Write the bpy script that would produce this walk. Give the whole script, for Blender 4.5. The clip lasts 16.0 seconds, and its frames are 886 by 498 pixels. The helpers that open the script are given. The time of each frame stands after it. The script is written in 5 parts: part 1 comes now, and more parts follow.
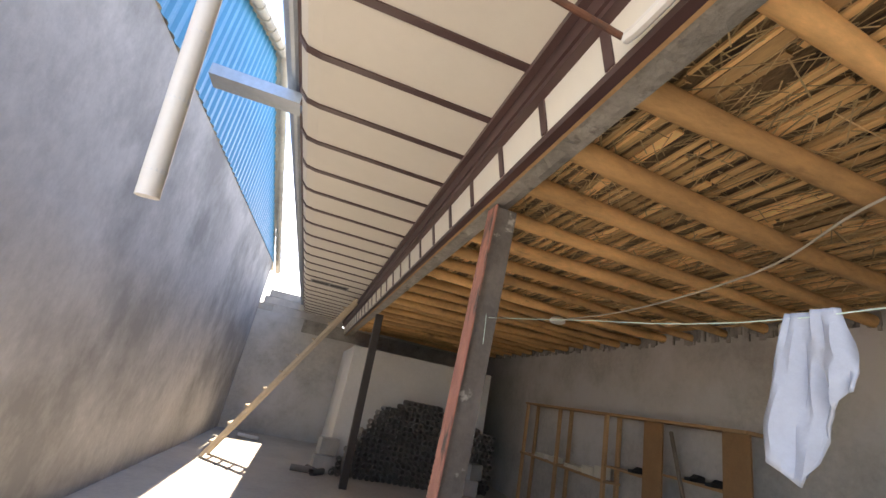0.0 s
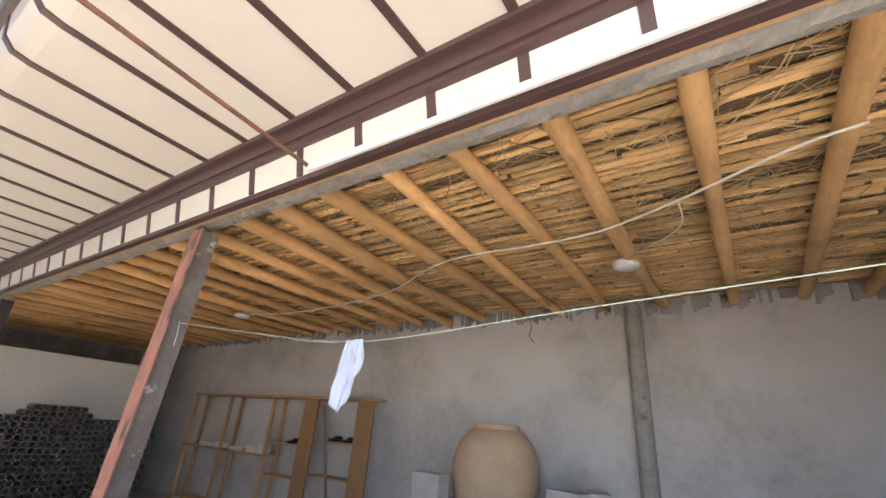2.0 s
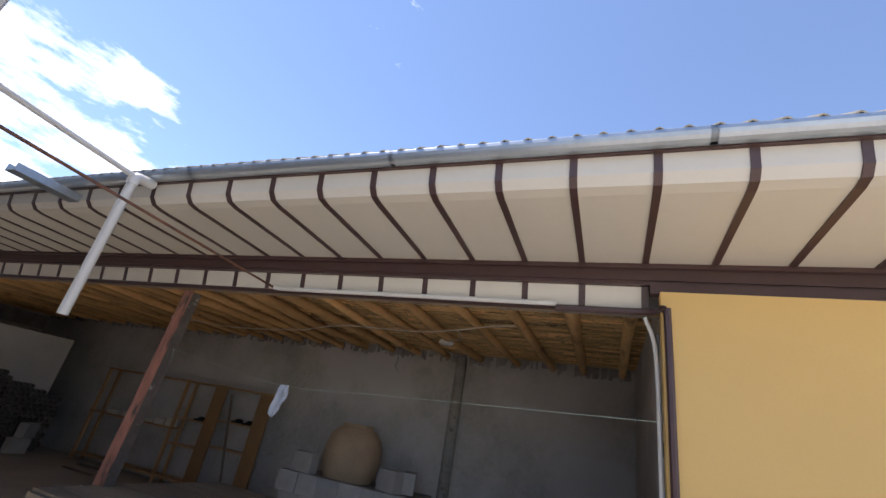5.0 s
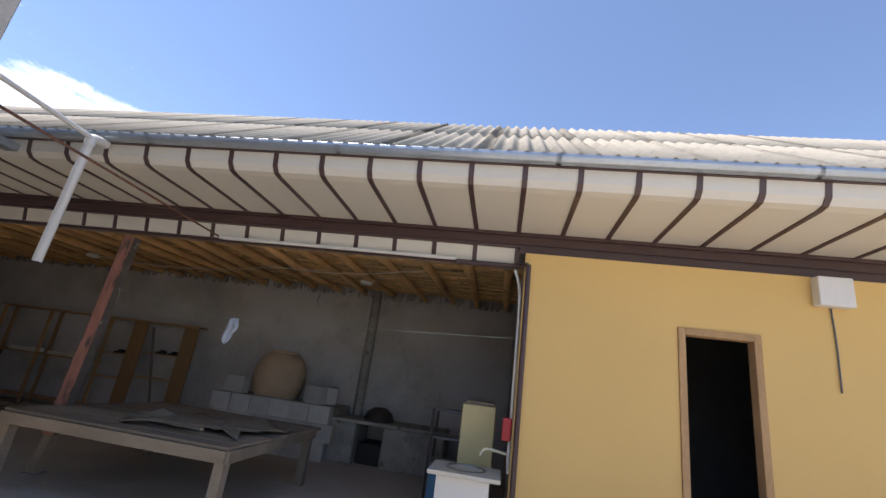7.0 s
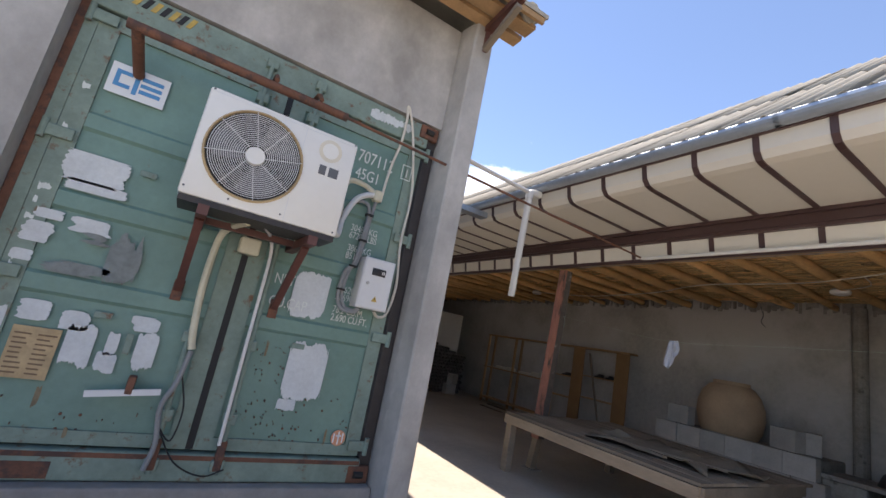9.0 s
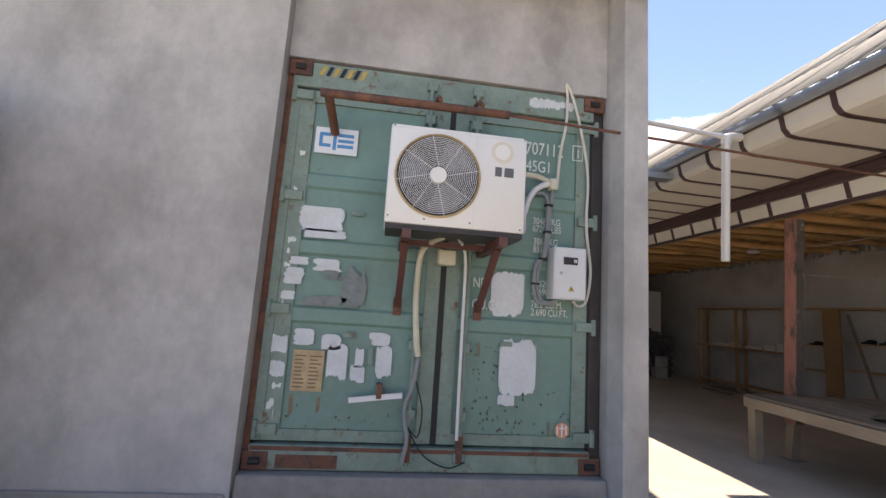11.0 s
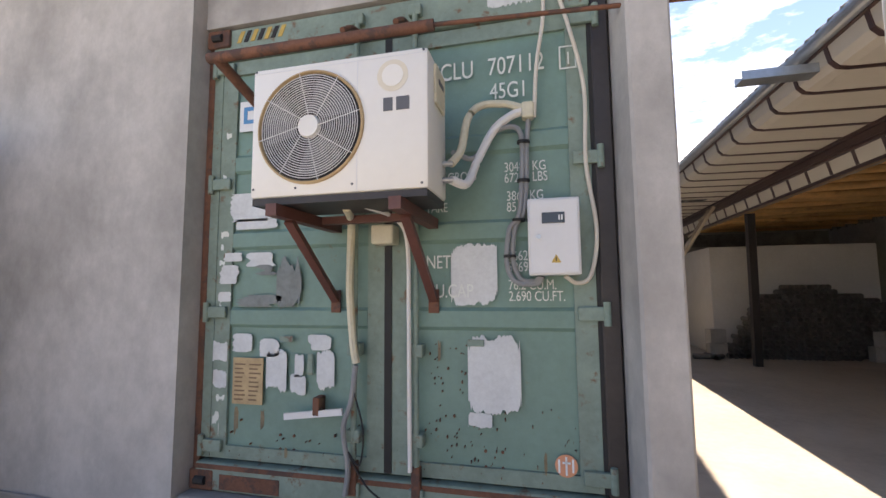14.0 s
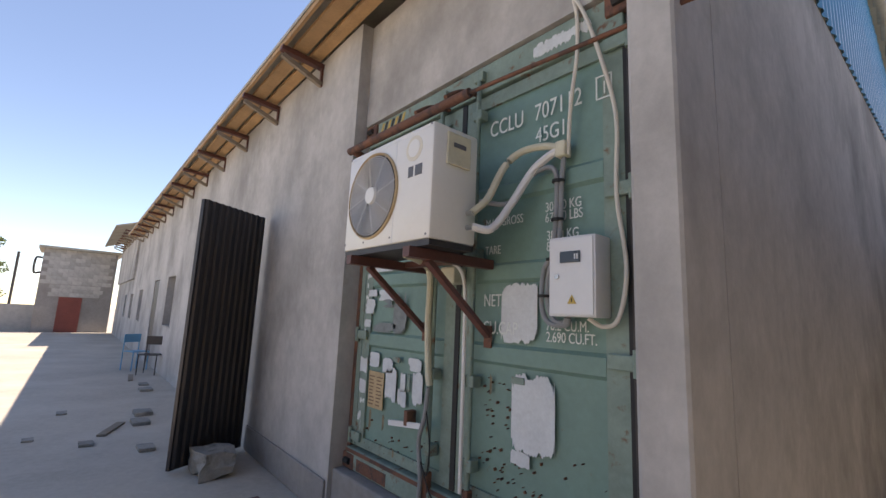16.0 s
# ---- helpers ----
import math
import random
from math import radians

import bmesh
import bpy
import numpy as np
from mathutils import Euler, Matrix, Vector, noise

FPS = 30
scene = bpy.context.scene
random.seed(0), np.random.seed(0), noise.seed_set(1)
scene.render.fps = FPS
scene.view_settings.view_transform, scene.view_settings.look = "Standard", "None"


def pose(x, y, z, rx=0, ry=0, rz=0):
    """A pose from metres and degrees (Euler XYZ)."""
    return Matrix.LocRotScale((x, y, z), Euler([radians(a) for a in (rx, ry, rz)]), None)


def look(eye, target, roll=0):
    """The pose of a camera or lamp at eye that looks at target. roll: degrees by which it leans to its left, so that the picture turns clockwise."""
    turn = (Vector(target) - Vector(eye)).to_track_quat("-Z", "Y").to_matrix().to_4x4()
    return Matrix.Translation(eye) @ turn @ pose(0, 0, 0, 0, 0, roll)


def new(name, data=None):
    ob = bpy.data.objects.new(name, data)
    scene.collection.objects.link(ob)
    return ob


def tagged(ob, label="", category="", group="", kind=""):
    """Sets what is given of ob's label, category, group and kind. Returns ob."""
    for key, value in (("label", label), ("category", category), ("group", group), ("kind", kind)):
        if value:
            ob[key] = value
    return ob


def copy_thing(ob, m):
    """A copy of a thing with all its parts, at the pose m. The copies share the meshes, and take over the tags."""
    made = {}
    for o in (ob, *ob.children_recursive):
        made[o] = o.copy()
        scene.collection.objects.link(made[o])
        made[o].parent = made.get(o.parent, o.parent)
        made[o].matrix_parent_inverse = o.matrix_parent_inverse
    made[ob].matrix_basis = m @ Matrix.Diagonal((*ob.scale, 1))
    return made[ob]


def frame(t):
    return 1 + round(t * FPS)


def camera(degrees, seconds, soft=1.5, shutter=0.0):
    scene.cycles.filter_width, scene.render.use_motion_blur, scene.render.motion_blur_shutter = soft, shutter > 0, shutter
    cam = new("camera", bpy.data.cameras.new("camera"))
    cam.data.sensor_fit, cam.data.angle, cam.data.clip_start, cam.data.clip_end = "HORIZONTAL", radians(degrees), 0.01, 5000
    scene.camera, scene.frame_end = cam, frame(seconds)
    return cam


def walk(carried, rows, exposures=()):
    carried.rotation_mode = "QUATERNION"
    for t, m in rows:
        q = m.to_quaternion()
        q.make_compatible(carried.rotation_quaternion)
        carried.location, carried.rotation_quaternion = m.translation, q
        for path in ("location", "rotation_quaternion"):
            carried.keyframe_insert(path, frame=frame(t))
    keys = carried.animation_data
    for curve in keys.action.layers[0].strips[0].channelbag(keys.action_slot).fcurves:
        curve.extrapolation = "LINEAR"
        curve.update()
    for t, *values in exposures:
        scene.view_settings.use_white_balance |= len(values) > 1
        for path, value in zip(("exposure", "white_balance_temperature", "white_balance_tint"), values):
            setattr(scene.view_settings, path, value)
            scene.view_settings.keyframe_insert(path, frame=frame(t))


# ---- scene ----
cam = camera(91.3, 16.0)
EXPOSURES = [(0, 2.45, 7300, 16), (1, 3.05, 6800, 16), (1.5, 3.15, 6800, 16), (2.1, 3.1, 6800, 16), (2.5, 2.6, 6900, 16), (3, 2.05, 6900, 16), (3.5, 1.72, 6800, 16), (4.2, 1.27, 6700, 16), (5, 1.02, 6700, 16), (7.5, 0.87, 6800, 16), (9, 0.97, 7000, 17), (12.5, 1.3, 7700, 19), (14, 1.32, 7700, 19), (15, 1.02, 7600, 19), (16, 0.88, 7600, 19)]
PATH = [
    (0, (3.723, -0.861, 1.694), (4.165, 0.977, 2.347), 11.7),
    (0.5, (3.746, -0.908, 1.729), (4.873, 0.443, 2.68), 10.1),
    (1, (3.627, -1.117, 1.696), (5.055, -0.127, 2.686), 10.5),
    (1.5, (3.366, -1.399, 1.649), (4.922, -0.436, 2.457), 7.4),
    (2, (3.17, -1.744, 1.625), (4.674, -0.682, 2.406), 4.6),
    (2.5, (2.883, -2.027, 1.676), (4.348, -0.873, 2.397), 2.9),
    (3, (2.502, -2.259, 1.634), (3.901, -0.991, 2.293), 4.7),
    (3.5, (2.212, -2.617, 1.624), (3.555, -1.292, 2.285), 8.0),
    (4, (1.726, -2.913, 1.652), (3.215, -1.797, 2.385), 7.3),
    (4.5, (1.276, -3.124, 1.721), (2.877, -2.211, 2.497), 11.4),
    (5, (0.851, -3.335, 1.749), (2.534, -2.608, 2.548), 10.4),
    (5.2, (0.737, -3.403, 1.705), (2.45, -2.799, 2.542), 9.4),
    (7.3, (-0.437, -3.525, 1.574), (1.457, -3.203, 2.13), 8.1),
    (7.5, (-0.472, -3.468, 1.568), (1.395, -3.006, 2.116), 8.9),
    (8, (-0.422, -3.373, 1.58), (1.28, -2.48, 2.136), 9.1),
    (8.5, (-0.288, -3.292, 1.522), (1.122, -1.959, 2.008), 9.5),
    (9, (-0.286, -3.219, 1.476), (0.677, -1.516, 1.893), 11.0),
    (9.5, (-0.306, -3.209, 1.475), (0.293, -1.333, 1.82), 10.1),
    (10, (-0.423, -3.195, 1.508), (-0.028, -1.26, 1.822), 7.7),
    (12.3, (-0.162, -3.039, 1.422), (-0.009, -1.057, 1.635), 1.0),
    (12.5, (-0.066, -2.948, 1.436), (0.095, -0.96, 1.586), -0.4),
    (13, (0.279, -2.801, 1.438), (0.339, -0.811, 1.626), 0.4),
    (13.5, (0.606, -2.571, 1.496), (0.359, -0.595, 1.679), -0.7),
    (14, (0.904, -2.337, 1.55), (0.439, -0.401, 1.735), -0.5),
    (14.5, (1.178, -2.282, 1.628), (0.43, -0.434, 1.788), -1.1),
    (15, (1.523, -2.08, 1.576), (0.432, -0.424, 1.835), 0.1),
    (15.5, (1.821, -1.976, 1.58), (0.483, -0.522, 1.886), 1.6),
    (16, (2.08, -1.952, 1.584), (0.591, -0.654, 1.898), 2.5),
]
walk(cam, [(t, look(eye, target, roll)) for t, eye, target, roll in PATH], EXPOSURES)

# ---- light ----
world = bpy.data.worlds.new("sky")
scene.world = world
world.use_nodes = True
wn, wl = world.node_tree.nodes, world.node_tree.links
SUN = Vector((-0.05, 0.41, 1.0)).normalized()
sky = wn.new("ShaderNodeTexSky")
sky.sky_type = "NISHITA"
sky.sun_disc = False
sky.sun_elevation = math.asin(SUN.z)
sky.sun_rotation = math.atan2(SUN.x, SUN.y)
sky.altitude = 200
sky.dust_density = 0.0
sky.air_density = 0.8
sky.ozone_density = 1.5
# thin clouds, low over the far end of the yard
tc = wn.new("ShaderNodeTexCoord")
cmap = wn.new("ShaderNodeMapping")
cmap.inputs["Scale"].default_value = (1.6, 2.6, 6.0)
cn = wn.new("ShaderNodeTexNoise")
cn.inputs["Scale"].default_value = 1.5
cn.inputs["Detail"].default_value = 9
cn.inputs["Roughness"].default_value = 0.62
cr = wn.new("ShaderNodeMapRange")
cr.inputs["From Min"].default_value = 0.70
cr.inputs["From Max"].default_value = 0.92
sep = wn.new("ShaderNodeSeparateXYZ")
north = wn.new("ShaderNodeMapRange")
north.inputs["From Min"].default_value = 0.45
north.inputs["From Max"].default_value = 0.95
low = wn.new("ShaderNodeMapRange")
low.inputs["From Min"].default_value = 0.72
low.inputs["From Max"].default_value = 0.35
both = wn.new("ShaderNodeMath")
both.operation = "MULTIPLY"
lift = wn.new("ShaderNodeMath")
lift.operation = "MULTIPLY_ADD"
lift.inputs[1].default_value = 0.40
cmix = wn.new("ShaderNodeMixRGB")
cmix.inputs["Color2"].default_value = (11, 11.3, 12, 1)
bg = wn["Background"]
bg.inputs["Strength"].default_value = 0.15
wo = wn["World Output"]
wl.new(tc.outputs["Generated"], cmap.inputs["Vector"])
wl.new(cmap.outputs["Vector"], cn.inputs["Vector"])
wl.new(tc.outputs["Generated"], sep.inputs[0])
wl.new(sep.outputs["Y"], north.inputs["Value"])
wl.new(sep.outputs["Z"], low.inputs["Value"])
wl.new(north.outputs[0], both.inputs[0])
wl.new(low.outputs[0], both.inputs[1])
wl.new(both.outputs[0], lift.inputs[0])
wl.new(cn.outputs["Fac"], lift.inputs[2])
wl.new(lift.outputs[0], cr.inputs["Value"])
wl.new(cr.outputs[0], cmix.inputs["Fac"])
wl.new(sky.outputs[0], cmix.inputs["Color1"])
wl.new(cmix.outputs[0], bg.inputs["Color"])
wl.new(bg.outputs[0], wo.inputs["Surface"])
sun_data = bpy.data.lights.new("sun", "SUN")
sun_data.energy = 3.9
sun_data.angle = radians(0.55)
sun_data.color = (1.0, 0.95, 0.88)
sun = new("sun", sun_data)
sun.matrix_world = look(SUN * 30, (0, 0, 0))

# ---- materials ----
random.seed(7)


def rgb(c):
    return (c[0], c[1], c[2], 1.0)


def material(name, base, rough=0.8, metal=0.0, vary=0.15, scale=3.0, fine=40.0, bump=0.15, spots=None, spot_at=(0.62, 0.7),
             spot_scale=4.0, stretch=(1, 1, 1), by_piece=0.0, dist=0.01, spec=0.5):
    """Two scales of noise on the base colour, optional stains of a second colour, and fine relief."""
    m = bpy.data.materials.new(name)
    m.use_nodes = True
    n, l = m.node_tree.nodes, m.node_tree.links
    p = n["Principled BSDF"]
    p.inputs["Roughness"].default_value = rough
    p.inputs["Metallic"].default_value = metal
    p.inputs["Specular IOR Level"].default_value = spec
    co = n.new("ShaderNodeTexCoord")
    mp = n.new("ShaderNodeMapping")
    mp.inputs["Scale"].default_value = stretch
    l.new(co.outputs["Object"], mp.inputs["Vector"])
    big = n.new("ShaderNodeTexNoise")
    big.inputs["Scale"].default_value = scale
    big.inputs["Detail"].default_value = 6
    big.inputs["Roughness"].default_value = 0.6
    small = n.new("ShaderNodeTexNoise")
    small.inputs["Scale"].default_value = fine
    small.inputs["Detail"].default_value = 5
    small.inputs["Roughness"].default_value = 0.7
    l.new(mp.outputs[0], big.inputs["Vector"])
    l.new(mp.outputs[0], small.inputs["Vector"])
    add = n.new("ShaderNodeMath")
    add.operation = "ADD"
    half = n.new("ShaderNodeMath")
    half.operation = "MULTIPLY"
    half.inputs[1].default_value = 0.6
    l.new(small.outputs["Fac"], half.inputs[0])
    l.new(big.outputs["Fac"], add.inputs[0])
    l.new(half.outputs[0], add.inputs[1])
    ramp = n.new("ShaderNodeMapRange")
    ramp.inputs["From Min"].default_value = 0.5
    ramp.inputs["From Max"].default_value = 1.1
    ramp.inputs["To Min"].default_value = 1 - vary
    ramp.inputs["To Max"].default_value = 1 + vary
    l.new(add.outputs[0], ramp.inputs["Value"])
    fac = ramp.outputs[0]
    if by_piece:
        oi = n.new("ShaderNodeObjectInfo")
        pr = n.new("ShaderNodeMapRange")
        pr.inputs["To Min"].default_value = 1 - by_piece
        pr.inputs["To Max"].default_value = 1 + by_piece
        geo = n.new("ShaderNodeNewGeometry")
        sm = n.new("ShaderNodeMath")
        sm.operation = "ADD"
        fr = n.new("ShaderNodeMath")
        fr.operation = "FRACT"
        l.new(oi.outputs["Random"], sm.inputs[0])
        l.new(geo.outputs["Random Per Island"], sm.inputs[1])
        l.new(sm.outputs[0], fr.inputs[0])
        l.new(fr.outputs[0], pr.inputs["Value"])
        mu = n.new("ShaderNodeMath")
        mu.operation = "MULTIPLY"
        l.new(fac, mu.inputs[0])
        l.new(pr.outputs[0], mu.inputs[1])
        fac = mu.outputs[0]
    col = n.new("ShaderNodeVectorMath")
    col.operation = "SCALE"
    col.inputs[0].default_value = base
    l.new(fac, col.inputs["Scale"])
    out = col.outputs[0]
    if spots:
        sn = n.new("ShaderNodeTexNoise")
        sn.inputs["Scale"].default_value = spot_scale
        sn.inputs["Detail"].default_value = 9
        sn.inputs["Roughness"].default_value = 0.65
        l.new(mp.outputs[0], sn.inputs["Vector"])
        sr = n.new("ShaderNodeMapRange")
        sr.inputs["From Min"].default_value, sr.inputs["From Max"].default_value = spot_at
        l.new(sn.outputs["Fac"], sr.inputs["Value"])
        mx = n.new("ShaderNodeMixRGB")
        mx.inputs["Color2"].default_value = rgb(spots)
        l.new(sr.outputs[0], mx.inputs["Fac"])
        l.new(out, mx.inputs["Color1"])
        out = mx.outputs[0]
    l.new(out, p.inputs["Base Color"])
    if bump:
        bp = n.new("ShaderNodeBump")
        bp.inputs["Strength"].default_value = bump
        bp.inputs["Distance"].default_value = dist
        l.new(add.outputs[0], bp.inputs["Height"])
        l.new(bp.outputs[0], p.inputs["Normal"])
    return m


PLASTER = material("grey_cement_plaster", (0.475, 0.46, 0.435), 0.93, vary=0.24, scale=0.9, fine=11, bump=0.4, dist=0.014,
                   spots=(0.30, 0.29, 0.272), spot_at=(0.45, 0.64), spot_scale=0.8, stretch=(1, 1, 0.75), spec=0.2)
PLASTER_DARK = material("dark_cement_plaster", (0.30, 0.28, 0.26), 0.95, vary=0.25, scale=1.4, fine=14, bump=0.4, dist=0.02, spec=0.2)
PORCH_PLASTER = material("porch_cement_plaster", (0.43, 0.41, 0.375), 0.95, vary=0.28, scale=0.9, fine=12, bump=0.3, dist=0.02,
                         spots=(0.52, 0.505, 0.485), spot_at=(0.46, 0.60), spot_scale=0.55, spec=0.2)
WHITEWASH = material("pale_lime_plaster", (0.62, 0.60, 0.56), 0.92, vary=0.1, scale=1.2, fine=20, bump=0.15, spec=0.2)
FLOOR = material("dusty_concrete_floor", (0.49, 0.44, 0.37), 0.95, vary=0.2, scale=0.7, fine=14, bump=0.3, dist=0.015,
                 spots=(0.56, 0.51, 0.44), spot_at=(0.5, 0.65), spot_scale=0.5, spec=0.2)
RAWCON = material("rough_raw_concrete", (0.30, 0.285, 0.255), 0.95, vary=0.35, scale=4, fine=30, bump=0.6, dist=0.02,
                  spots=(0.14, 0.13, 0.115), spot_at=(0.58, 0.68), spot_scale=6, spec=0.2)
BLOCK = material("aerated_concrete_block", (0.44, 0.42, 0.385), 0.95, vary=0.18, scale=5, fine=60, bump=0.3, by_piece=0.14, spec=0.2)
GREEN = material("green_container_paint", (0.155, 0.265, 0.225), 0.55, vary=0.16, scale=2.0, fine=25, bump=0.12,
                 spots=(0.20, 0.11, 0.06), spot_at=(0.66, 0.72), spot_scale=7)
GREEN_WORN = material("worn_green_container_paint", (0.20, 0.27, 0.225), 0.65, vary=0.25, scale=5, fine=30, bump=0.25,
                      spots=(0.17, 0.085, 0.045), spot_at=(0.58, 0.68), spot_scale=11)
RUST = material("rusty_steel", (0.17, 0.075, 0.045), 0.8, vary=0.35, scale=6, fine=45, bump=0.4, spots=(0.09, 0.05, 0.04), spot_at=(0.5, 0.6), spot_scale=9)
REDBROWN = material("red_brown_primer", (0.115, 0.045, 0.035), 0.55, vary=0.25, scale=4, fine=30, bump=0.2)
BROWN = material("brown_sheet_metal", (0.075, 0.042, 0.040), 0.38, vary=0.12, scale=2, fine=30, bump=0.05)
SOFFIT = material("cream_white_panel", (0.66, 0.63, 0.555), 0.45, vary=0.04, scale=0.8, fine=12, bump=0.03)
GALV = material("galvanised_steel", (0.42, 0.47, 0.52), 0.38, 0.75, vary=0.15, scale=3, fine=25, bump=0.05)
POLE = material("peeled_poplar_pole", (0.66, 0.40, 0.17), 0.75, vary=0.35, scale=3.5, fine=30, bump=0.3, by_piece=0.22,
                stretch=(0.35, 1.2, 1.2), spots=(0.24, 0.13, 0.055), spot_at=(0.58, 0.7), spot_scale=3)
LATH = material("split_wood_lath", (0.74, 0.48, 0.215), 0.8, vary=0.4, scale=3, fine=35, bump=0.3, by_piece=0.38, stretch=(1.5, 0.3, 1))
# reed brown, darkened to put the shade between the laths into the colour
REED = material("dry_reed_mat_gap_shade", (0.22, 0.15, 0.08), 0.9, vary=0.6, scale=9, fine=70, bump=1.0, dist=0.03, stretch=(1.3, 0.25, 1),
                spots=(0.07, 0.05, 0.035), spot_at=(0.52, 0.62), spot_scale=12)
STRAW = material("loose_straw", (0.52, 0.385, 0.20), 0.85, vary=0.3, scale=8, fine=50, bump=0.1, by_piece=0.4)
SAWN = material("sawn_pine", (0.44, 0.27, 0.13), 0.75, vary=0.25, scale=4, fine=40, bump=0.2, by_piece=0.15, stretch=(1, 1, 0.4))
OLDWOOD = material("weathered_board", (0.25, 0.205, 0.155), 0.85, vary=0.28, scale=3, fine=35, bump=0.3, by_piece=0.18, stretch=(1, 0.3, 1))
PALEWOOD = material("pale_bare_timber", (0.50, 0.42, 0.31), 0.8, vary=0.22, scale=4, fine=40, bump=0.2)
CHIP = material("brown_hardboard", (0.27, 0.15, 0.065), 0.7, vary=0.2, scale=3, fine=40, bump=0.1)
DARKSTEEL = material("black_painted_steel", (0.035, 0.028, 0.026), 0.5, vary=0.3, scale=5, fine=30, bump=0.2)
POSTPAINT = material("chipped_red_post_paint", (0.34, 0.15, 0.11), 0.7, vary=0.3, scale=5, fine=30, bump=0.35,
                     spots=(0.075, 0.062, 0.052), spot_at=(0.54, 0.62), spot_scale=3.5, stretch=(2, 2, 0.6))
POSTDARK = material("dark_post_side", (0.12, 0.10, 0.085), 0.75, vary=0.4, scale=5, fine=30, bump=0.4,
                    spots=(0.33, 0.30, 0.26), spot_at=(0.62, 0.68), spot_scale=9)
CLAY = material("fired_clay", (0.47, 0.335, 0.215), 0.9, vary=0.18, scale=3, fine=30, bump=0.25)
CLOTH = material("pale_blue_cloth", (0.37, 0.405, 0.47), 0.95, vary=0.12, scale=7, fine=90, bump=0.2)
SACK = material("dusty_sackcloth", (0.21, 0.175, 0.13), 0.95, vary=0.3, scale=6, fine=60, bump=0.4)
YELLOW = material("yellow_facade_plaster", (0.70, 0.475, 0.185), 0.88, vary=0.05, scale=0.8, fine=60, bump=0.12, spec=0.2)
SLATE = material("corrugated_asbestos_slate", (0.40, 0.37, 0.305), 0.9, vary=0.16, scale=1.5, fine=20, bump=0.15, by_piece=0.07,
                 spots=(0.29, 0.265, 0.22), spot_at=(0.52, 0.68), spot_scale=2)
BLUE = material("blue_profiled_sheet", (0.055, 0.25, 0.42), 0.35, vary=0.1, scale=2, fine=20, bump=0.03)
GATE = material("dark_brown_profiled_sheet", (0.021, 0.017, 0.018), 0.42, vary=0.2, scale=3, fine=25, bump=0.06)
WHITE = material("white_appliance_enamel", (0.74, 0.73, 0.68), 0.35, vary=0.04, scale=2, fine=20, bump=0.02)
BOXGREY = material("light_grey_box_enamel", (0.66, 0.67, 0.67), 0.4, vary=0.04, scale=3, fine=25, bump=0.02)
PATCH = material("white_roller_paint", (0.60, 0.63, 0.63), 0.75, vary=0.14, scale=5, fine=40, bump=0.1)
SMEAR = material("thin_grey_paint_smear", (0.19, 0.215, 0.21), 0.7, vary=0.3, scale=9, fine=40, bump=0.1)
LETTER = material("faded_white_lettering", (0.68, 0.72, 0.68), 0.7, vary=0.15, scale=12, fine=60, bump=0.0)
PLATE = material("stained_data_plate", (0.46, 0.335, 0.18), 0.6, vary=0.25, scale=9, fine=60, bump=0.1)
PLATE_INK = material("brown_plate_print", (0.19, 0.12, 0.07), 0.7, vary=0.1, bump=0)
BLACK = material("black_rubber", (0.018, 0.018, 0.018), 0.7, vary=0.2, scale=5, fine=40, bump=0.1)
INK = material("dark_grey_print", (0.11, 0.115, 0.125), 0.6, vary=0.05, bump=0)
LOGOBLUE = material("blue_sticker_print", (0.065, 0.26, 0.52), 0.5, vary=0.06, bump=0)
STICKER = material("white_sticker", (0.72, 0.75, 0.76), 0.5, vary=0.05, bump=0)
HAZARD = material("hazard_yellow", (0.50, 0.34, 0.08), 0.6, vary=0.2, scale=12, bump=0.05)
ORANGE = material("orange_sticker_print", (0.66, 0.30, 0.17), 0.6, vary=0.1, bump=0)
PVC = material("white_plastic_pipe", (0.70, 0.69, 0.66), 0.4, vary=0.06, scale=4, fine=30, bump=0.02)
GREYHOSE = material("grey_corrugated_hose", (0.24, 0.25, 0.255), 0.55, vary=0.15, scale=6, fine=50, bump=0.1)
CREAMHOSE = material("cream_insulation_tape", (0.60, 0.565, 0.42), 0.6, vary=0.12, scale=9, fine=40, bump=0.15)
CORD = material("white_wire", (0.62, 0.58, 0.50), 0.6, vary=0.1, bump=0)
LINE = material("pale_green_line", (0.55, 0.70, 0.60), 0.6, vary=0.1, bump=0)
# the shade of an unlit interior, put into the plaster colour
ROOM_SHADE = material("room_shade_plaster", (0.12, 0.12, 0.12), 0.9, vary=0.2, bump=0.1)
REDPAINT = material("red_painted_timber_door", (0.235, 0.062, 0.045), 0.6, vary=0.15, scale=3, fine=25, bump=0.1)
RED = material("red_plastic", (0.50, 0.035, 0.04), 0.45, vary=0.1, bump=0)
SKYPAINT = material("sky_blue_chair_paint", (0.12, 0.34, 0.52), 0.5, vary=0.12, bump=0.05)
LEAFY = material("dry_green_leaves", (0.11, 0.145, 0.055), 0.8, vary=0.3, scale=6, fine=30, bump=0.1, by_piece=0.4)
BARK = material("grey_bark", (0.16, 0.125, 0.09), 0.9, vary=0.3, bump=0.5)
TUBEGREY = material("clay_drain_tube", (0.19, 0.175, 0.155), 0.85, vary=0.2, scale=5, fine=40, bump=0.2, by_piece=0.25)
TUBEDARK = material("tube_inside", (0.035, 0.033, 0.03), 0.95, vary=0.2, bump=0)
BUCKET = material("splashed_white_bucket", (0.62, 0.61, 0.57), 0.6, vary=0.2, scale=6, fine=30, bump=0.1, spots=(0.34, 0.31, 0.27), spot_at=(0.5, 0.6), spot_scale=7)
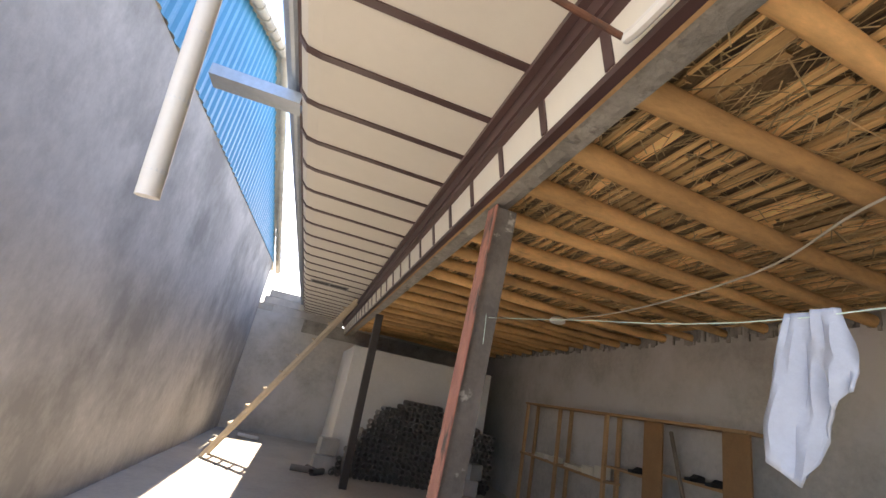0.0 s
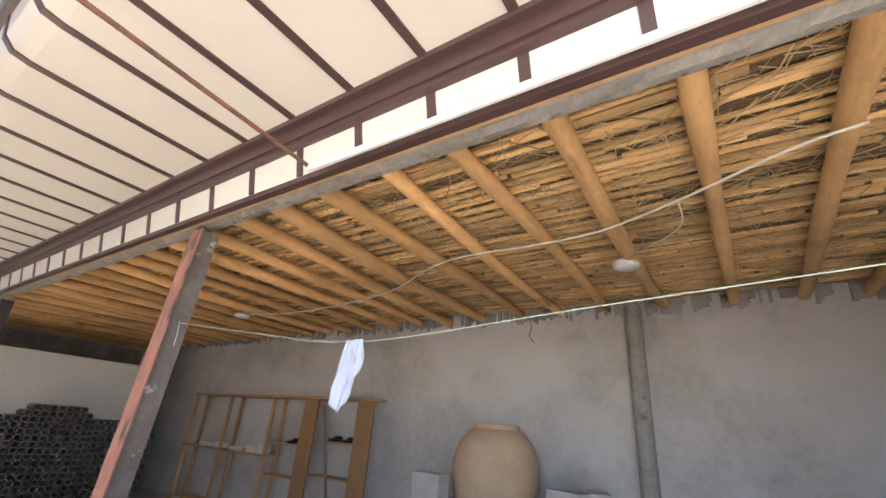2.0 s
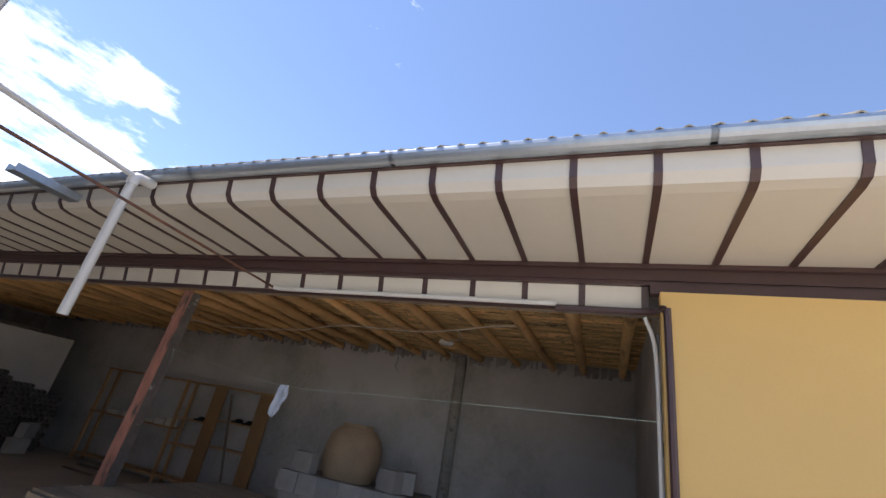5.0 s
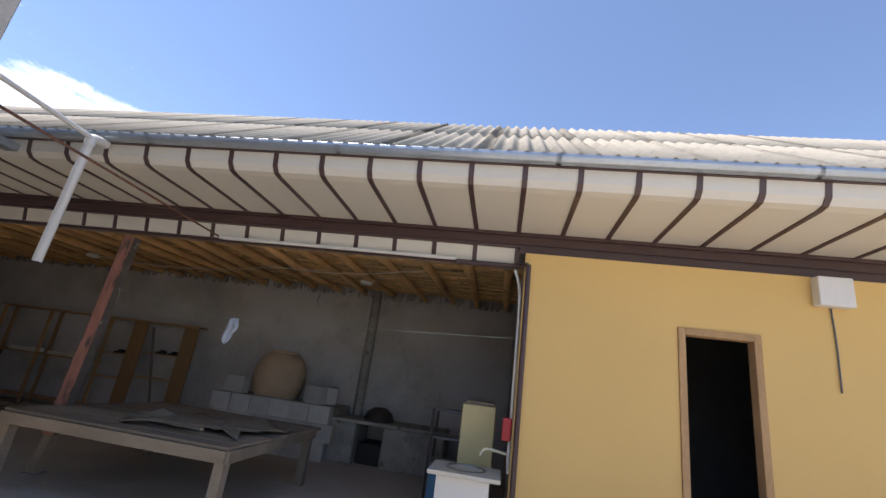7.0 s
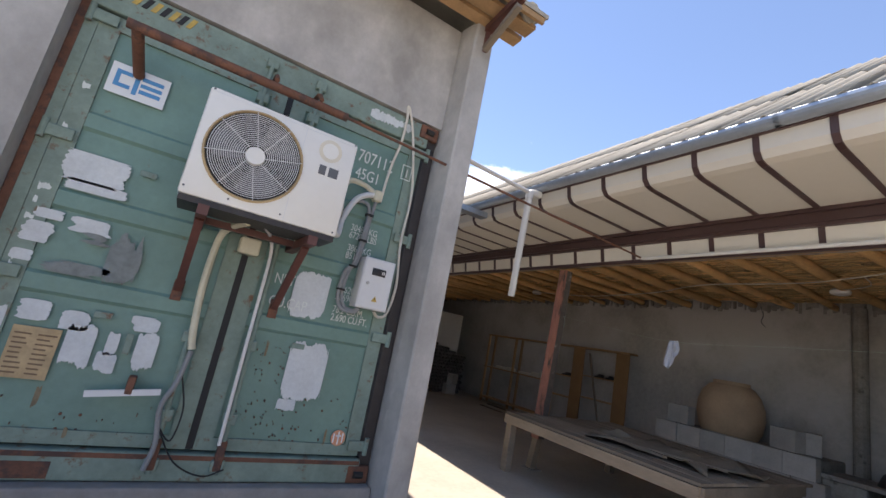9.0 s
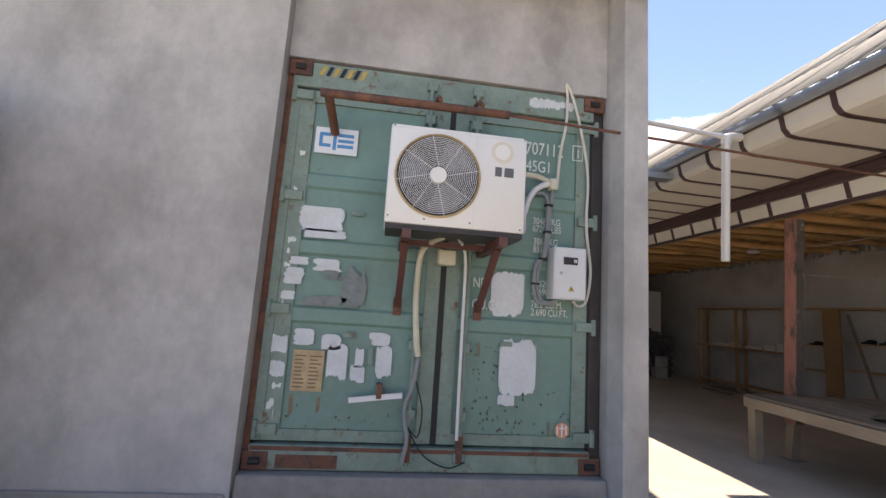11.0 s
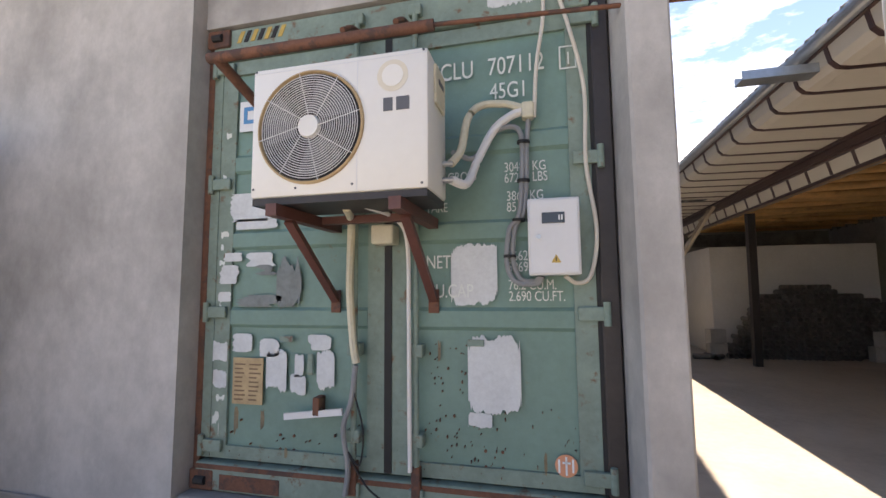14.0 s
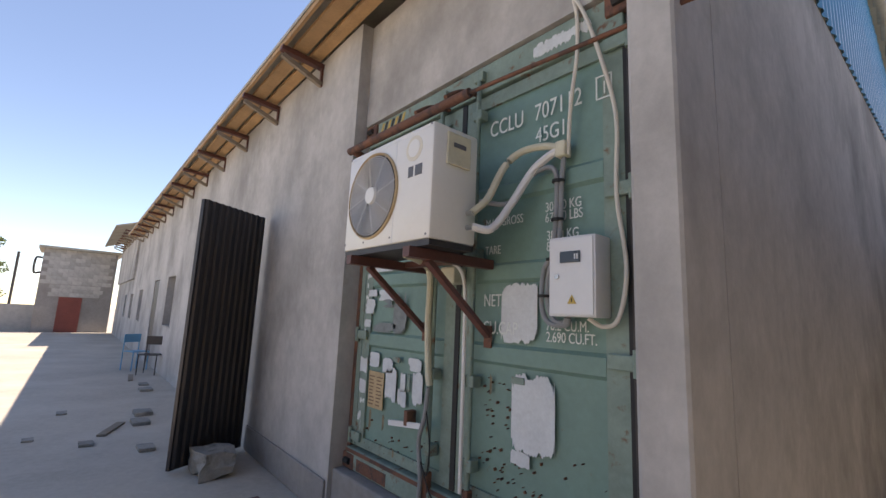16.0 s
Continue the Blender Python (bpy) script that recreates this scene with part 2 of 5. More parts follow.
SINK = material("brushed_sink_steel", (0.45, 0.46, 0.47), 0.35, 0.9, vary=0.1, bump=0.02)
TABLETOP = material("pale_laminate", (0.60, 0.57, 0.47), 0.5, vary=0.06, bump=0.02)
FRIDGE = material("cream_fridge_enamel", (0.60, 0.51, 0.25), 0.4, vary=0.05, bump=0.02)
GLASS = material("dark_window_glass", (0.03, 0.035, 0.04), 0.06, vary=0.1, bump=0, spec=0.8)
EMBLEM = material("faded_cream_print", (0.66, 0.615, 0.50), 0.5, vary=0.05, bump=0)
STREAK = material("rust_run_on_paint", (0.21, 0.165, 0.10), 0.7, vary=0.35, scale=14, fine=60, bump=0.05)
LCD = material("dark_display", (0.03, 0.035, 0.045), 0.2, vary=0.1, bump=0)


# ---- small builders ----
def thing(name, at, label, category, group="", kind=""):
    ob = new(name)
    ob.empty_display_size = 0.1
    ob.location = at
    return tagged(ob, label, category, group, kind)


def origin(ob):
    o = Vector((0, 0, 0))
    while ob is not None:
        o += Vector(ob.location)
        ob = ob.parent
    return o


def part(name, bm, mat, parent=None, label="", smooth=False, local=False):
    """One mesh object from a bmesh in world metres (or local ones), under a thing or a part."""
    if parent is not None and not local:
        bmesh.ops.translate(bm, verts=bm.verts, vec=-origin(parent))
    if smooth:
        for f in bm.faces:
            f.smooth = True
    me = bpy.data.meshes.new(name)
    bm.to_mesh(me)
    bm.free()
    me.materials.append(mat)
    if smooth:
        me.set_sharp_from_angle(angle=radians(40))
    ob = new(name, me)
    if parent is not None:
        ob.parent = parent
    if label:
        ob["label"] = label
    return ob


def structure(name, bm, mat, label="", category=""):
    return tagged(part(name, bm, mat), label, category, kind="structure")


def box(bm, x0, x1, y0, y1, z0, z1, bevel=0.0):
    v = [bm.verts.new((x, y, z)) for x in (x0, x1) for y in (y0, y1) for z in (z0, z1)]
    fs = [bm.faces.new([v[i] for i in q]) for q in ((0, 1, 3, 2), (4, 6, 7, 5), (0, 4, 5, 1), (2, 3, 7, 6), (0, 2, 6, 4), (1, 5, 7, 3))]
    if bevel:
        es = list({e for f in fs for e in f.edges})
        bmesh.ops.bevel(bm, geom=es, offset=bevel, segments=2, affect="EDGES", profile=0.5)
    return bm


def boxes(*dims, bevel=0.0):
    bm = bmesh.new()
    for d in dims:
        box(bm, *d, bevel=bevel)
    return bm


def rod(bm, a, b, r, r2=None, n=10, caps=True):
    """A round bar from a to b."""
    a, b = Vector(a), Vector(b)
    r2 = r if r2 is None else r2
    q = (b - a).to_track_quat("Z", "Y")
    rings = []
    for c, rr in ((a, r), (b, r2)):
        rings.append([bm.verts.new(c + q @ Vector((rr * math.cos(2 * math.pi * i / n), rr * math.sin(2 * math.pi * i / n), 0))) for i in range(n)])
    for i in range(n):
        j = (i + 1) % n
        bm.faces.new((rings[0][i], rings[0][j], rings[1][j], rings[1][i]))
    if caps:
        bm.faces.new(rings[0][::-1])
        bm.faces.new(rings[1])
    return bm


def rods(*ends, r=0.01, n=10):
    bm = bmesh.new()
    for a, b in ends:
        rod(bm, a, b, r, n=n)
    return bm


def bar(bm, a, b, w, h, up=(0, 0, 1)):
    """A square bar from a to b, w wide and h high."""
    a, b = Vector(a), Vector(b)
    d = (b - a).normalized()
    side = d.cross(Vector(up)).normalized()
    top = side.cross(d).normalized()
    ring = [side * (sx * w / 2) + top * (sz * h / 2) for sx, sz in ((-1, -1), (1, -1), (1, 1), (-1, 1))]
    va = [bm.verts.new(a + o) for o in ring]
    vb = [bm.verts.new(b + o) for o in ring]
    for i in range(4):
        j = (i + 1) % 4
        bm.faces.new((va[i], va[j], vb[j], vb[i]))
    bm.faces.new(va[::-1])
    bm.faces.new(vb)
    return bm


def smooth_path(pts, step=6):
    """A Catmull-Rom line through a few points."""
    p = [Vector(q) for q in pts]
    p = [p[0] * 2 - p[1]] + p + [p[-1] * 2 - p[-2]]
    out = []
    for i in range(1, len(p) - 2):
        for k in range(step):
            t = k / step
            a, b, c, d = p[i - 1], p[i], p[i + 1], p[i + 2]
            out.append(0.5 * ((2 * b) + (c - a) * t + (2 * a - 5 * b + 4 * c - d) * t * t + (3 * b - a - 3 * c + d) * t ** 3))
    out.append(p[-2])
    return out


def tube(bm, pts, r, n=8, step=6):
    line = smooth_path(pts, step)
    rings = []
    ref = Vector((0.31, 0.52, 0.79))
    for i, c in enumerate(line):
        d = (line[min(i + 1, len(line) - 1)] - line[max(i - 1, 0)]).normalized()
        u = d.cross(ref).normalized()
        w = d.cross(u)
        rings.append([bm.verts.new(c + r * (math.cos(2 * math.pi * k / n) * u + math.sin(2 * math.pi * k / n) * w)) for k in range(n)])
    for a, b in zip(rings, rings[1:]):
        for k in range(n):
            bm.faces.new((a[k], a[(k + 1) % n], b[(k + 1) % n], b[k]))
    bm.faces.new(rings[0][::-1])
    bm.faces.new(rings[-1])
    return bm


def tubes(r, *lines, n=8):
    bm = bmesh.new()
    for pts in lines:
        tube(bm, pts, r, n)
    return bm


def prism(bm, poly, y0, y1, axis="y"):
    """A polygon drawn out along an axis. For "y" the polygon is (x, z), for "x" it is (y, z), for "z" it is (x, y)."""
    def at(p, s):
        return {"y": (p[0], s, p[1]), "x": (s, p[0], p[1]), "z": (p[0], p[1], s)}[axis]
    a = [bm.verts.new(at(p, y0)) for p in poly]
    b = [bm.verts.new(at(p, y1)) for p in poly]
    n = len(poly)
    for i in range(n):
        bm.faces.new((a[i], a[(i + 1) % n], b[(i + 1) % n], b[i]))
    bm.faces.new(a[::-1])
    bm.faces.new(b)
    bmesh.ops.recalc_face_normals(bm, faces=bm.faces)
    return bm


def lathe(bm, profile, centre, n=28):
    """A turned body from (radius, height) pairs."""
    c = Vector(centre)
    rings = [[bm.verts.new(c + Vector((r * math.cos(2 * math.pi * i / n), r * math.sin(2 * math.pi * i / n), z))) for i in range(n)] for r, z in profile]
    for a, b in zip(rings, rings[1:]):
        for i in range(n):
            bm.faces.new((a[i], a[(i + 1) % n], b[(i + 1) % n], b[i]))
    return bm


def brushed(x0, x1, z0, z1, y, seed, upright=False, fray=0.12, thick=0.002):
    """A roller or brush patch: one thin skin of paint whose stroke ends are ragged, on a door that faces -y."""
    rnd = random.Random(seed)
    a0, a1, b0, b1 = (x0, x1, z0, z1) if upright else (z0, z1, x0, x1)
    n = max(5, int((a1 - a0) / 0.004))
    size = b1 - b0
    lo = hi = 0.4
    bm = bmesh.new()
    prev = None
    for i in range(n + 1):
        f = i / n
        lo = min(1, max(0, lo + rnd.uniform(-0.35, 0.35)))
        hi = min(1, max(0, hi + rnd.uniform(-0.35, 0.35)))
        edge = max(0.0, abs(2 * f - 1) - 0.8)
        s0 = b0 + size * (fray * lo + 1.2 * edge * rnd.random())
        s1 = b1 - size * (fray * hi + 1.2 * edge * rnd.random())
        s1 = max(s1, s0 + 0.004)
        a = a0 + (a1 - a0) * f
        ends = [(a, yy, b) if upright else (b, yy, a) for yy in (y - thick, y) for b in (s0, s1)]
        cur = [bm.verts.new(v) for v in ends]
        if prev:
            for p, q in ((0, 1), (1, 3), (3, 2), (2, 0)):
                bm.faces.new((prev[p], prev[q], cur[q], cur[p]))
        prev = cur
    bmesh.ops.recalc_face_normals(bm, faces=bm.faces)
    return bm


def words(name, body, at, size, mat, parent, facing=(90, 0, 0), squeeze=0.72, label=""):
    """Stencilled writing in the built-in font, turned into a mesh."""
    cu = bpy.data.curves.new("writing", "FONT")
    cu.body = body
    cu.size = size
    cu.extrude = 0.001
    tmp = bpy.data.objects.new("writing_source", cu)
    scene.collection.objects.link(tmp)
    dg = bpy.context.evaluated_depsgraph_get()
    me = bpy.data.meshes.new_from_object(tmp.evaluated_get(dg))
    bpy.data.objects.remove(tmp)
    me.transform(pose(*at, *facing) @ Matrix.Diagonal((squeeze, 1, 1, 1)))
    if parent is not None:
        me.transform(Matrix.Translation(-origin(parent)))
    me.materials.clear()
    me.materials.append(mat)
    ob = new(name, me)
    ob.parent = parent
    if label:
        ob["label"] = label
    return ob

# ---- the yard and the container building ----
g = bmesh.new()
bmesh.ops.create_grid(g, x_segments=2, y_segments=2, size=150)
structure("ground", g, FLOOR, "dusty pale concrete yard floor running out to bare earth", "ground")

WY0, WY1, WTOP = -0.16, 0.16, 4.28
WEST = []  # the long wall leans a little off the container front


def wall_with_openings(x0, x1, y0, y1, top, holes):
    """Boxes round rectangular holes in a wall along x; holes are (x0, x1, z0, z1), sorted by x."""
    bm = bmesh.new()
    at = x0
    for a, b, c, d in holes:
        box(bm, at, a, y0, y1, 0, top)
        if c > 0:
            box(bm, a, b, y0, y1, 0, c)
        box(bm, a, b, y0, y1, d, top)
        at = b
    box(bm, at, x1, y0, y1, 0, top)
    return bm


WINDOWS = [(-22.6, -21.7, 1.05, 2.0), (-19.9, -18.9, 1.05, 2.0), (-16.8, -15.8, 1.05, 2.1), (-10.7, -9.6, 1.12, 2.3), (-7.65, -6.4, 1.15, 2.4)]
holes = sorted(WINDOWS + [(-13.1, -12.15, 0, 2.3), (-4.25, -3.55, 0, 2.55)])
WEST.append(structure("wall_south", wall_with_openings(-27.5, -1.245, WY0, WY1, WTOP, holes), PLASTER, "grey cement-plastered wall of the long store building", "wall"))
structure("wall_lintel", boxes((-1.243, 1.30, -0.05, WY1, 3.275, WTOP)), PLASTER, "set-back grey plaster panel above the container doors", "wall")
structure("pilaster", prism(bmesh.new(), [(1.262, 0.158), (1.262, -0.10), (1.295, -0.262), (1.31, -0.274), (1.475, -0.274), (1.487, -0.262), (1.495, 0.158)], 0, 4.28, "z"), PLASTER, "grey plastered corner pilaster beside the container", "pilaster")
structure("plinth", boxes((-1.243, 1.26, -0.13, WY1, 0, 0.365), bevel=0.015), PLASTER_DARK, "rough cement plinth under the container", "plinth")
WEST.append(structure("plinth_strip", boxes((-3.34, -1.27, -0.185, -0.161, 0, 0.27), bevel=0.012), PLASTER_DARK, "rough dark cement strip along the wall foot", "plinth"))
e = prism(bmesh.new(), [(1.497, 0.162), (2.0, 12.2), (1.74, 12.2), (1.25, 0.162)], 0, 4.465, "z")
structure("wall_east", e, PLASTER, "tall smooth grey plastered side wall of the store", "wall")
# closes the store; its dark colour stands for shade behind the openings
structure("wall_inner", boxes((-27.5, 1.2, 5.9, 6.05, 0, 4.2), (-27.5, -27.35, 1.4, 5.9, 0, 4.2)), ROOM_SHADE, "inner wall of the store, coloured dark for room shade", "wall")

for i, (a, b, c, d) in enumerate(WINDOWS):
    w = thing("window_%d" % (i + 1), (a, 0.05, c), "deep-set window with dark glass in the plastered wall", "window", kind="structure")
    WEST.append(w)
    fr = part("window_frame", boxes((a, a + 0.06, 0.04, 0.10, c, d), (b - 0.06, b, 0.04, 0.10, c, d), (a + 0.06, b - 0.06, 0.04, 0.10, c, c + 0.06),
                                    (a + 0.06, b - 0.06, 0.04, 0.10, d - 0.06, d), ((a + b) / 2 - 0.025, (a + b) / 2 + 0.025, 0.045, 0.095, c + 0.06, d - 0.06)), OLDWOOD, w)
    for k in (0, 1):
        xa = a + 0.062 if k == 0 else (a + b) / 2 + 0.027
        xb = (a + b) / 2 - 0.027 if k == 0 else b - 0.062
        part("pane", boxes((xa, xb, 0.065, 0.071, c + 0.062, d - 0.062)), GLASS, w)
    part("window_sill", boxes((a - 0.03, b + 0.03, WY0 - 0.02, 0.038, c - 0.035, c - 0.002)), PLASTER, w)

d2 = thing("door_2", (-13.1, 0, 0), "dark steel door leaf in the plastered wall", "door", kind="structure")
part("leaf", boxes((-13.08, -12.17, -0.14, -0.09, 0.02, 2.28), bevel=0.008), GATE, d2)
part("frame", boxes((-13.1, -13.082, -0.13, 0.0, 0, 2.3), (-12.168, -12.15, -0.13, 0.0, 0, 2.3)), BROWN, d2)

WEST.append(d2)
# eave of the store: roof planes, boards and steel brackets
RIDGE_Y, RIDGE_Z, EAVE_Y, EAVE_Z = 6.0, 6.75, -0.62, 4.31


def roof_z(y):
    return EAVE_Z + (RIDGE_Z - EAVE_Z) * (1 - abs(y - RIDGE_Y) / (RIDGE_Y - EAVE_Y))


r = bmesh.new()
for ya, yb in ((EAVE_Y, RIDGE_Y), (RIDGE_Y, 2 * RIDGE_Y - EAVE_Y)):
    prism(r, [(ya, roof_z(ya)), (yb, roof_z(yb)), (yb, roof_z(yb) + 0.04), (ya, roof_z(ya) + 0.04)], -19.0, 1.75, "x")
WEST.append(structure("roof", r, SLATE, "grey corrugated slate roof of the store", "roof"))
WEST.append(structure("eave_boards", boxes((-19.0, 1.72, -0.61, -0.58, 4.255, 4.308), (-19.0, 1.72, -0.50, -0.36, 4.265, 4.305), (-19, 1.72, -0.31, -0.19, 4.27, 4.31)), SAWN,
                      "weathered pine eave boards under the slate", "eave"))
xx = -2.1
BRACKET = thing("eave_bracket", (xx, WY0, 4.0), "small welded steel angle bracket carrying the eave", "bracket", "brackets along the eave")
part("arm", bar(bmesh.new(), (xx, -0.165, 4.20), (xx, -0.62, 4.235), 0.07, 0.055), REDBROWN, BRACKET)
part("strut", bar(bmesh.new(), (xx, -0.17, 4.0), (xx, -0.60, 4.165), 0.05, 0.05), OLDWOOD, BRACKET)
part("back_plate", bar(bmesh.new(), (xx, -0.172, 3.98), (xx, -0.172, 4.18), 0.04, 0.022, (0, 1, 0)), REDBROWN, BRACKET)
WEST.append(BRACKET)
for i in range(1, 13):
    WEST.append(copy_thing(BRACKET, pose(-2.1 - 1.33 * i, WY0, 4.0)))
WEST.append(copy_thing(BRACKET, pose(1.38, -0.27, 4.0)))

# a second, taller bay of the store at its far end
WEST.append(structure("wall_far_bay", boxes((-27.5, -19.2, -0.24, -0.1, 2.6, 4.75)), PLASTER, "upper wall of the far bay", "wall"))
WEST.append(structure("roof_far_bay", prism(bmesh.new(), [(-1.05, 4.6), (6.0, 7.0), (6.0, 7.05), (-1.05, 4.65)], -27.6, -19.05, "x"), SLATE, "slate roof of the far bay with a deep eave", "roof"))
for i in range(8):
    WEST.append(copy_thing(BRACKET, pose(-19.6 - 1.0 * i, -0.24, 4.33)))

# blue gable sheet above the side wall
def wall_x(y):
    return 1.49 + (2.0 - 1.49) * y / 12.2


bm = bmesh.new()
prev = None
y = -0.1
k = 0
while y < 12.2:
    off = 0.03 if k % 4 in (1, 2) else 0.005
    top = max(4.475, roof_z(y) - 0.005)
    cur = (bm.verts.new((wall_x(y) + off, y, 4.47)), bm.verts.new((wall_x(y) + off, y, top)))
    if prev:
        bm.faces.new((prev[0], cur[0], cur[1], prev[1]))
    prev = cur
    y += 0.045
    k += 1
g = tagged(part("gable_sheet", bm, BLUE), "bright blue profiled metal sheet filling the gable", "gable", kind="structure")
so = g.modifiers.new("thickness", "SOLIDIFY")
so.thickness = 0.004
verge = None
for side in (0, 1):
    for i in range(20):
        ya = EAVE_Y + (RIDGE_Y - EAVE_Y) * i / 20
        yb = ya + (RIDGE_Y - EAVE_Y) / 20 * 1.12
        if side:
            ya, yb = 2 * RIDGE_Y - ya, 2 * RIDGE_Y - yb
        t = bmesh.new()
        rod(t, (wall_x(ya) + 0.13, ya, roof_z(ya) + 0.03), (wall_x(yb) + 0.13, yb, roof_z(yb) + 0.045), 0.085, 0.07, n=10)
        o = part("verge_tile", t, SLATE, None, smooth=True)
        tagged(o, "rounded pale verge tile along the roof edge", "roof tile", "tiles along the gable edge")

# ---- the container ----
CX0, CX1, CZ0, CZ1 = -1.215, 1.225, 0.37, 3.26
con = thing("shipping_container", (0, 0, CZ0), "weathered green steel shipping container walled into the grey store front", "container")
part("corner_post", boxes((CX0 - 0.03, CX0 + 0.015, -0.01, 0.12, CZ0, CZ1), bevel=0.006), RUST, con)
part("corner_post", boxes((CX1 - 0.06, CX1 + 0.03, -0.01, 0.12, CZ0, CZ1), bevel=0.008), DARKSTEEL, con)
part("header", boxes((CX0 + 0.016, CX1 - 0.06, -0.03, 0.12, 3.06, CZ1), bevel=0.01), GREEN_WORN, con, "chipped green header rail")
part("sill", boxes((CX0 + 0.016, CX1 - 0.06, -0.045, 0.12, CZ0, 0.53), bevel=0.012), GREEN_WORN, con, "rusty green sill rail")
part("body", boxes((CX0 + 0.02, CX1 - 0.02, 0.13, 5.8, CZ0, CZ1)), GREEN, con)
for cx in (CX0 - 0.02, CX1 - 0.15):
    for cz in (CZ0, CZ1 - 0.12):
        b = boxes((cx, cx + 0.17, -0.05, 0.0, cz, cz + 0.12), bevel=0.012)
        cc = part("corner_casting", b, RUST, con)
        part("lifting_hole", tube(bmesh.new(), [(cx + 0.05, -0.053, cz + 0.06), (cx + 0.085, -0.053, cz + 0.06), (cx + 0.12, -0.053, cz + 0.06)], 0.025), BLACK, cc)
for i in range(7):
    xa = -1.02 + i * 0.05
    b = prism(bmesh.new(), [(xa, 3.16), (xa + 0.03, 3.16), (xa + 0.06, 3.235), (xa + 0.03, 3.235)], -0.034, -0.031)
    part("hazard_stripe", b, HAZARD if i % 2 == 0 else BLACK, con)


def door_leaf(name, x0, x1):
    """A door leaf with raised rails between shallow pressed panels."""
    leaf = part(name, boxes((x0, x1, 0.02, 0.06, 0.545, 3.05)), GREEN, con)
    rim = bmesh.new()
    box(rim, x0, x0 + 0.11, 0.0, 0.019, 0.545, 3.05)
    box(rim, x1 - 0.11, x1, 0.0, 0.019, 0.545, 3.05)
    box(rim, x0 + 0.11, x1 - 0.11, 0.0, 0.019, 0.545, 0.62)
    box(rim, x0 + 0.11, x1 - 0.11, 0.0, 0.019, 2.96, 3.05)
    part("door_frame", rim, GREEN_WORN, leaf)
    for z in (2.37, 1.88, 1.40):
        rb = bmesh.new()
        prism(rb, [(0.019, z - 0.075), (0.0, z - 0.055), (0.0, z + 0.03), (0.019, z + 0.05)], x0 + 0.112, x1 - 0.112, "x")
        part("pressed_rail", rb, GREEN, leaf)
    return leaf


left = door_leaf("door_leaf", -1.135, 0.005)
right = door_leaf("door_leaf", 0.035, 1.145)
part("door_gasket", boxes((0.0, 0.042, -0.008, 0.05, 0.55, 3.05)), BLACK, con, "black rubber gasket between the doors")
part("door_gasket", boxes((-1.1995, -1.137, -0.004, 0.05, 0.545, 3.05)), GREEN_WORN, con)
part("door_gasket", boxes((1.147, 1.175, -0.004, 0.05, 0.545, 3.05)), BLACK, con)
for xx, sgn in ((CX0 + 0.035, 1), (CX1 - 0.035, -1)):
    for z in (0.62, 1.42, 2.23, 3.0):
        h = bmesh.new()
        box(h, min(xx, xx + sgn * 0.14), max(xx, xx + sgn * 0.14), -0.03, -0.006, z - 0.035, z + 0.035, bevel=0.006)
        rod(h, (xx, -0.025, z - 0.06), (xx, -0.025, z + 0.06), 0.018)
        part("hinge", h, GREEN_WORN, con)
for xx in (-0.16, 0.20):
    b = bmesh.new()
    rod(b, (xx, -0.055, 0.42), (xx, -0.055, 3.2), 0.017, n=12)
    lr = part("lock_rod", b, GREEN_WORN, con, "rusty green lock rod", smooth=True)
    for z in (0.47, 0.75, 1.22, 1.98, 2.9, 3.17):
        part("keeper", boxes((xx - 0.04, xx + 0.04, -0.07, -0.001, z - 0.035, z + 0.035), bevel=0.008), GREEN_WORN, lr)
    part("cam", boxes((xx - 0.025, xx + 0.025, -0.075, -0.03, 0.44, 0.62), bevel=0.008), RUST, lr)
hb = bmesh.new()
bar(hb, (-0.58, -0.07, 0.835), (-0.22, -0.07, 0.88), 0.02, 0.035)
part("lock_handle", hb, BOXGREY, con, "pale worn lock handle")
part("handle_catch", boxes((-0.40, -0.36, -0.082, -0.001, 0.85, 0.95), bevel=0.006), RUST, con)
part("lock_box", boxes((-0.04, 0.09, -0.12, -0.007, 1.80, 1.91), bevel=0.012), CREAMHOSE, con, "dirty yellow padlock box")
# white paint patches
PATCHES = [
    (-1.05, -0.73, 1.985, 2.165, False), (-1.02, -0.70, 1.935, 2.0, False), (-1.09, -0.95, 1.735, 1.79, False), (-1.112, -0.965, 1.595, 1.712, False), (-1.115, -1.02, 1.485, 1.545, False),
    (-0.92, -0.705, 1.70, 1.787, False), (-1.005, -0.858, 1.178, 1.29, False), (-1.15, -1.034, 1.115, 1.243, True), (-1.13, -1.034, 0.955, 1.068, True), (-0.807, -0.67, 1.155, 1.262, False),
    (-0.756, -0.618, 0.948, 1.20, True), (-0.565, -0.505, 1.03, 1.19, True), (-0.592, -0.49, 0.938, 1.06, True), (-0.48, -0.33, 1.20, 1.29, False), (-0.42, -0.308, 0.965, 1.215, True),
    (0.388, 0.642, 1.46, 1.80, True), (0.475, 0.755, 0.89, 1.305, True), (0.475, 0.60, 0.82, 0.90, True)]
for i, (a, b, c, d, up) in enumerate(PATCHES):
    part("paint_patch", brushed(a, b, c, d, -0.001, 40 + i, up, 0.075 if b - a > 0.22 else 0.14), PATCH, con, "brushed white paint patch")
part("paint_smear", brushed(-0.70, -0.53, 1.45, 1.76, -0.0035, 71, True, 0.3), SMEAR, con, "dark grey paint smear")
part("paint_smear", brushed(-0.985, -0.66, 1.452, 1.525, -0.0035, 72, False, 0.35), SMEAR, con, "dark grey paint smear")
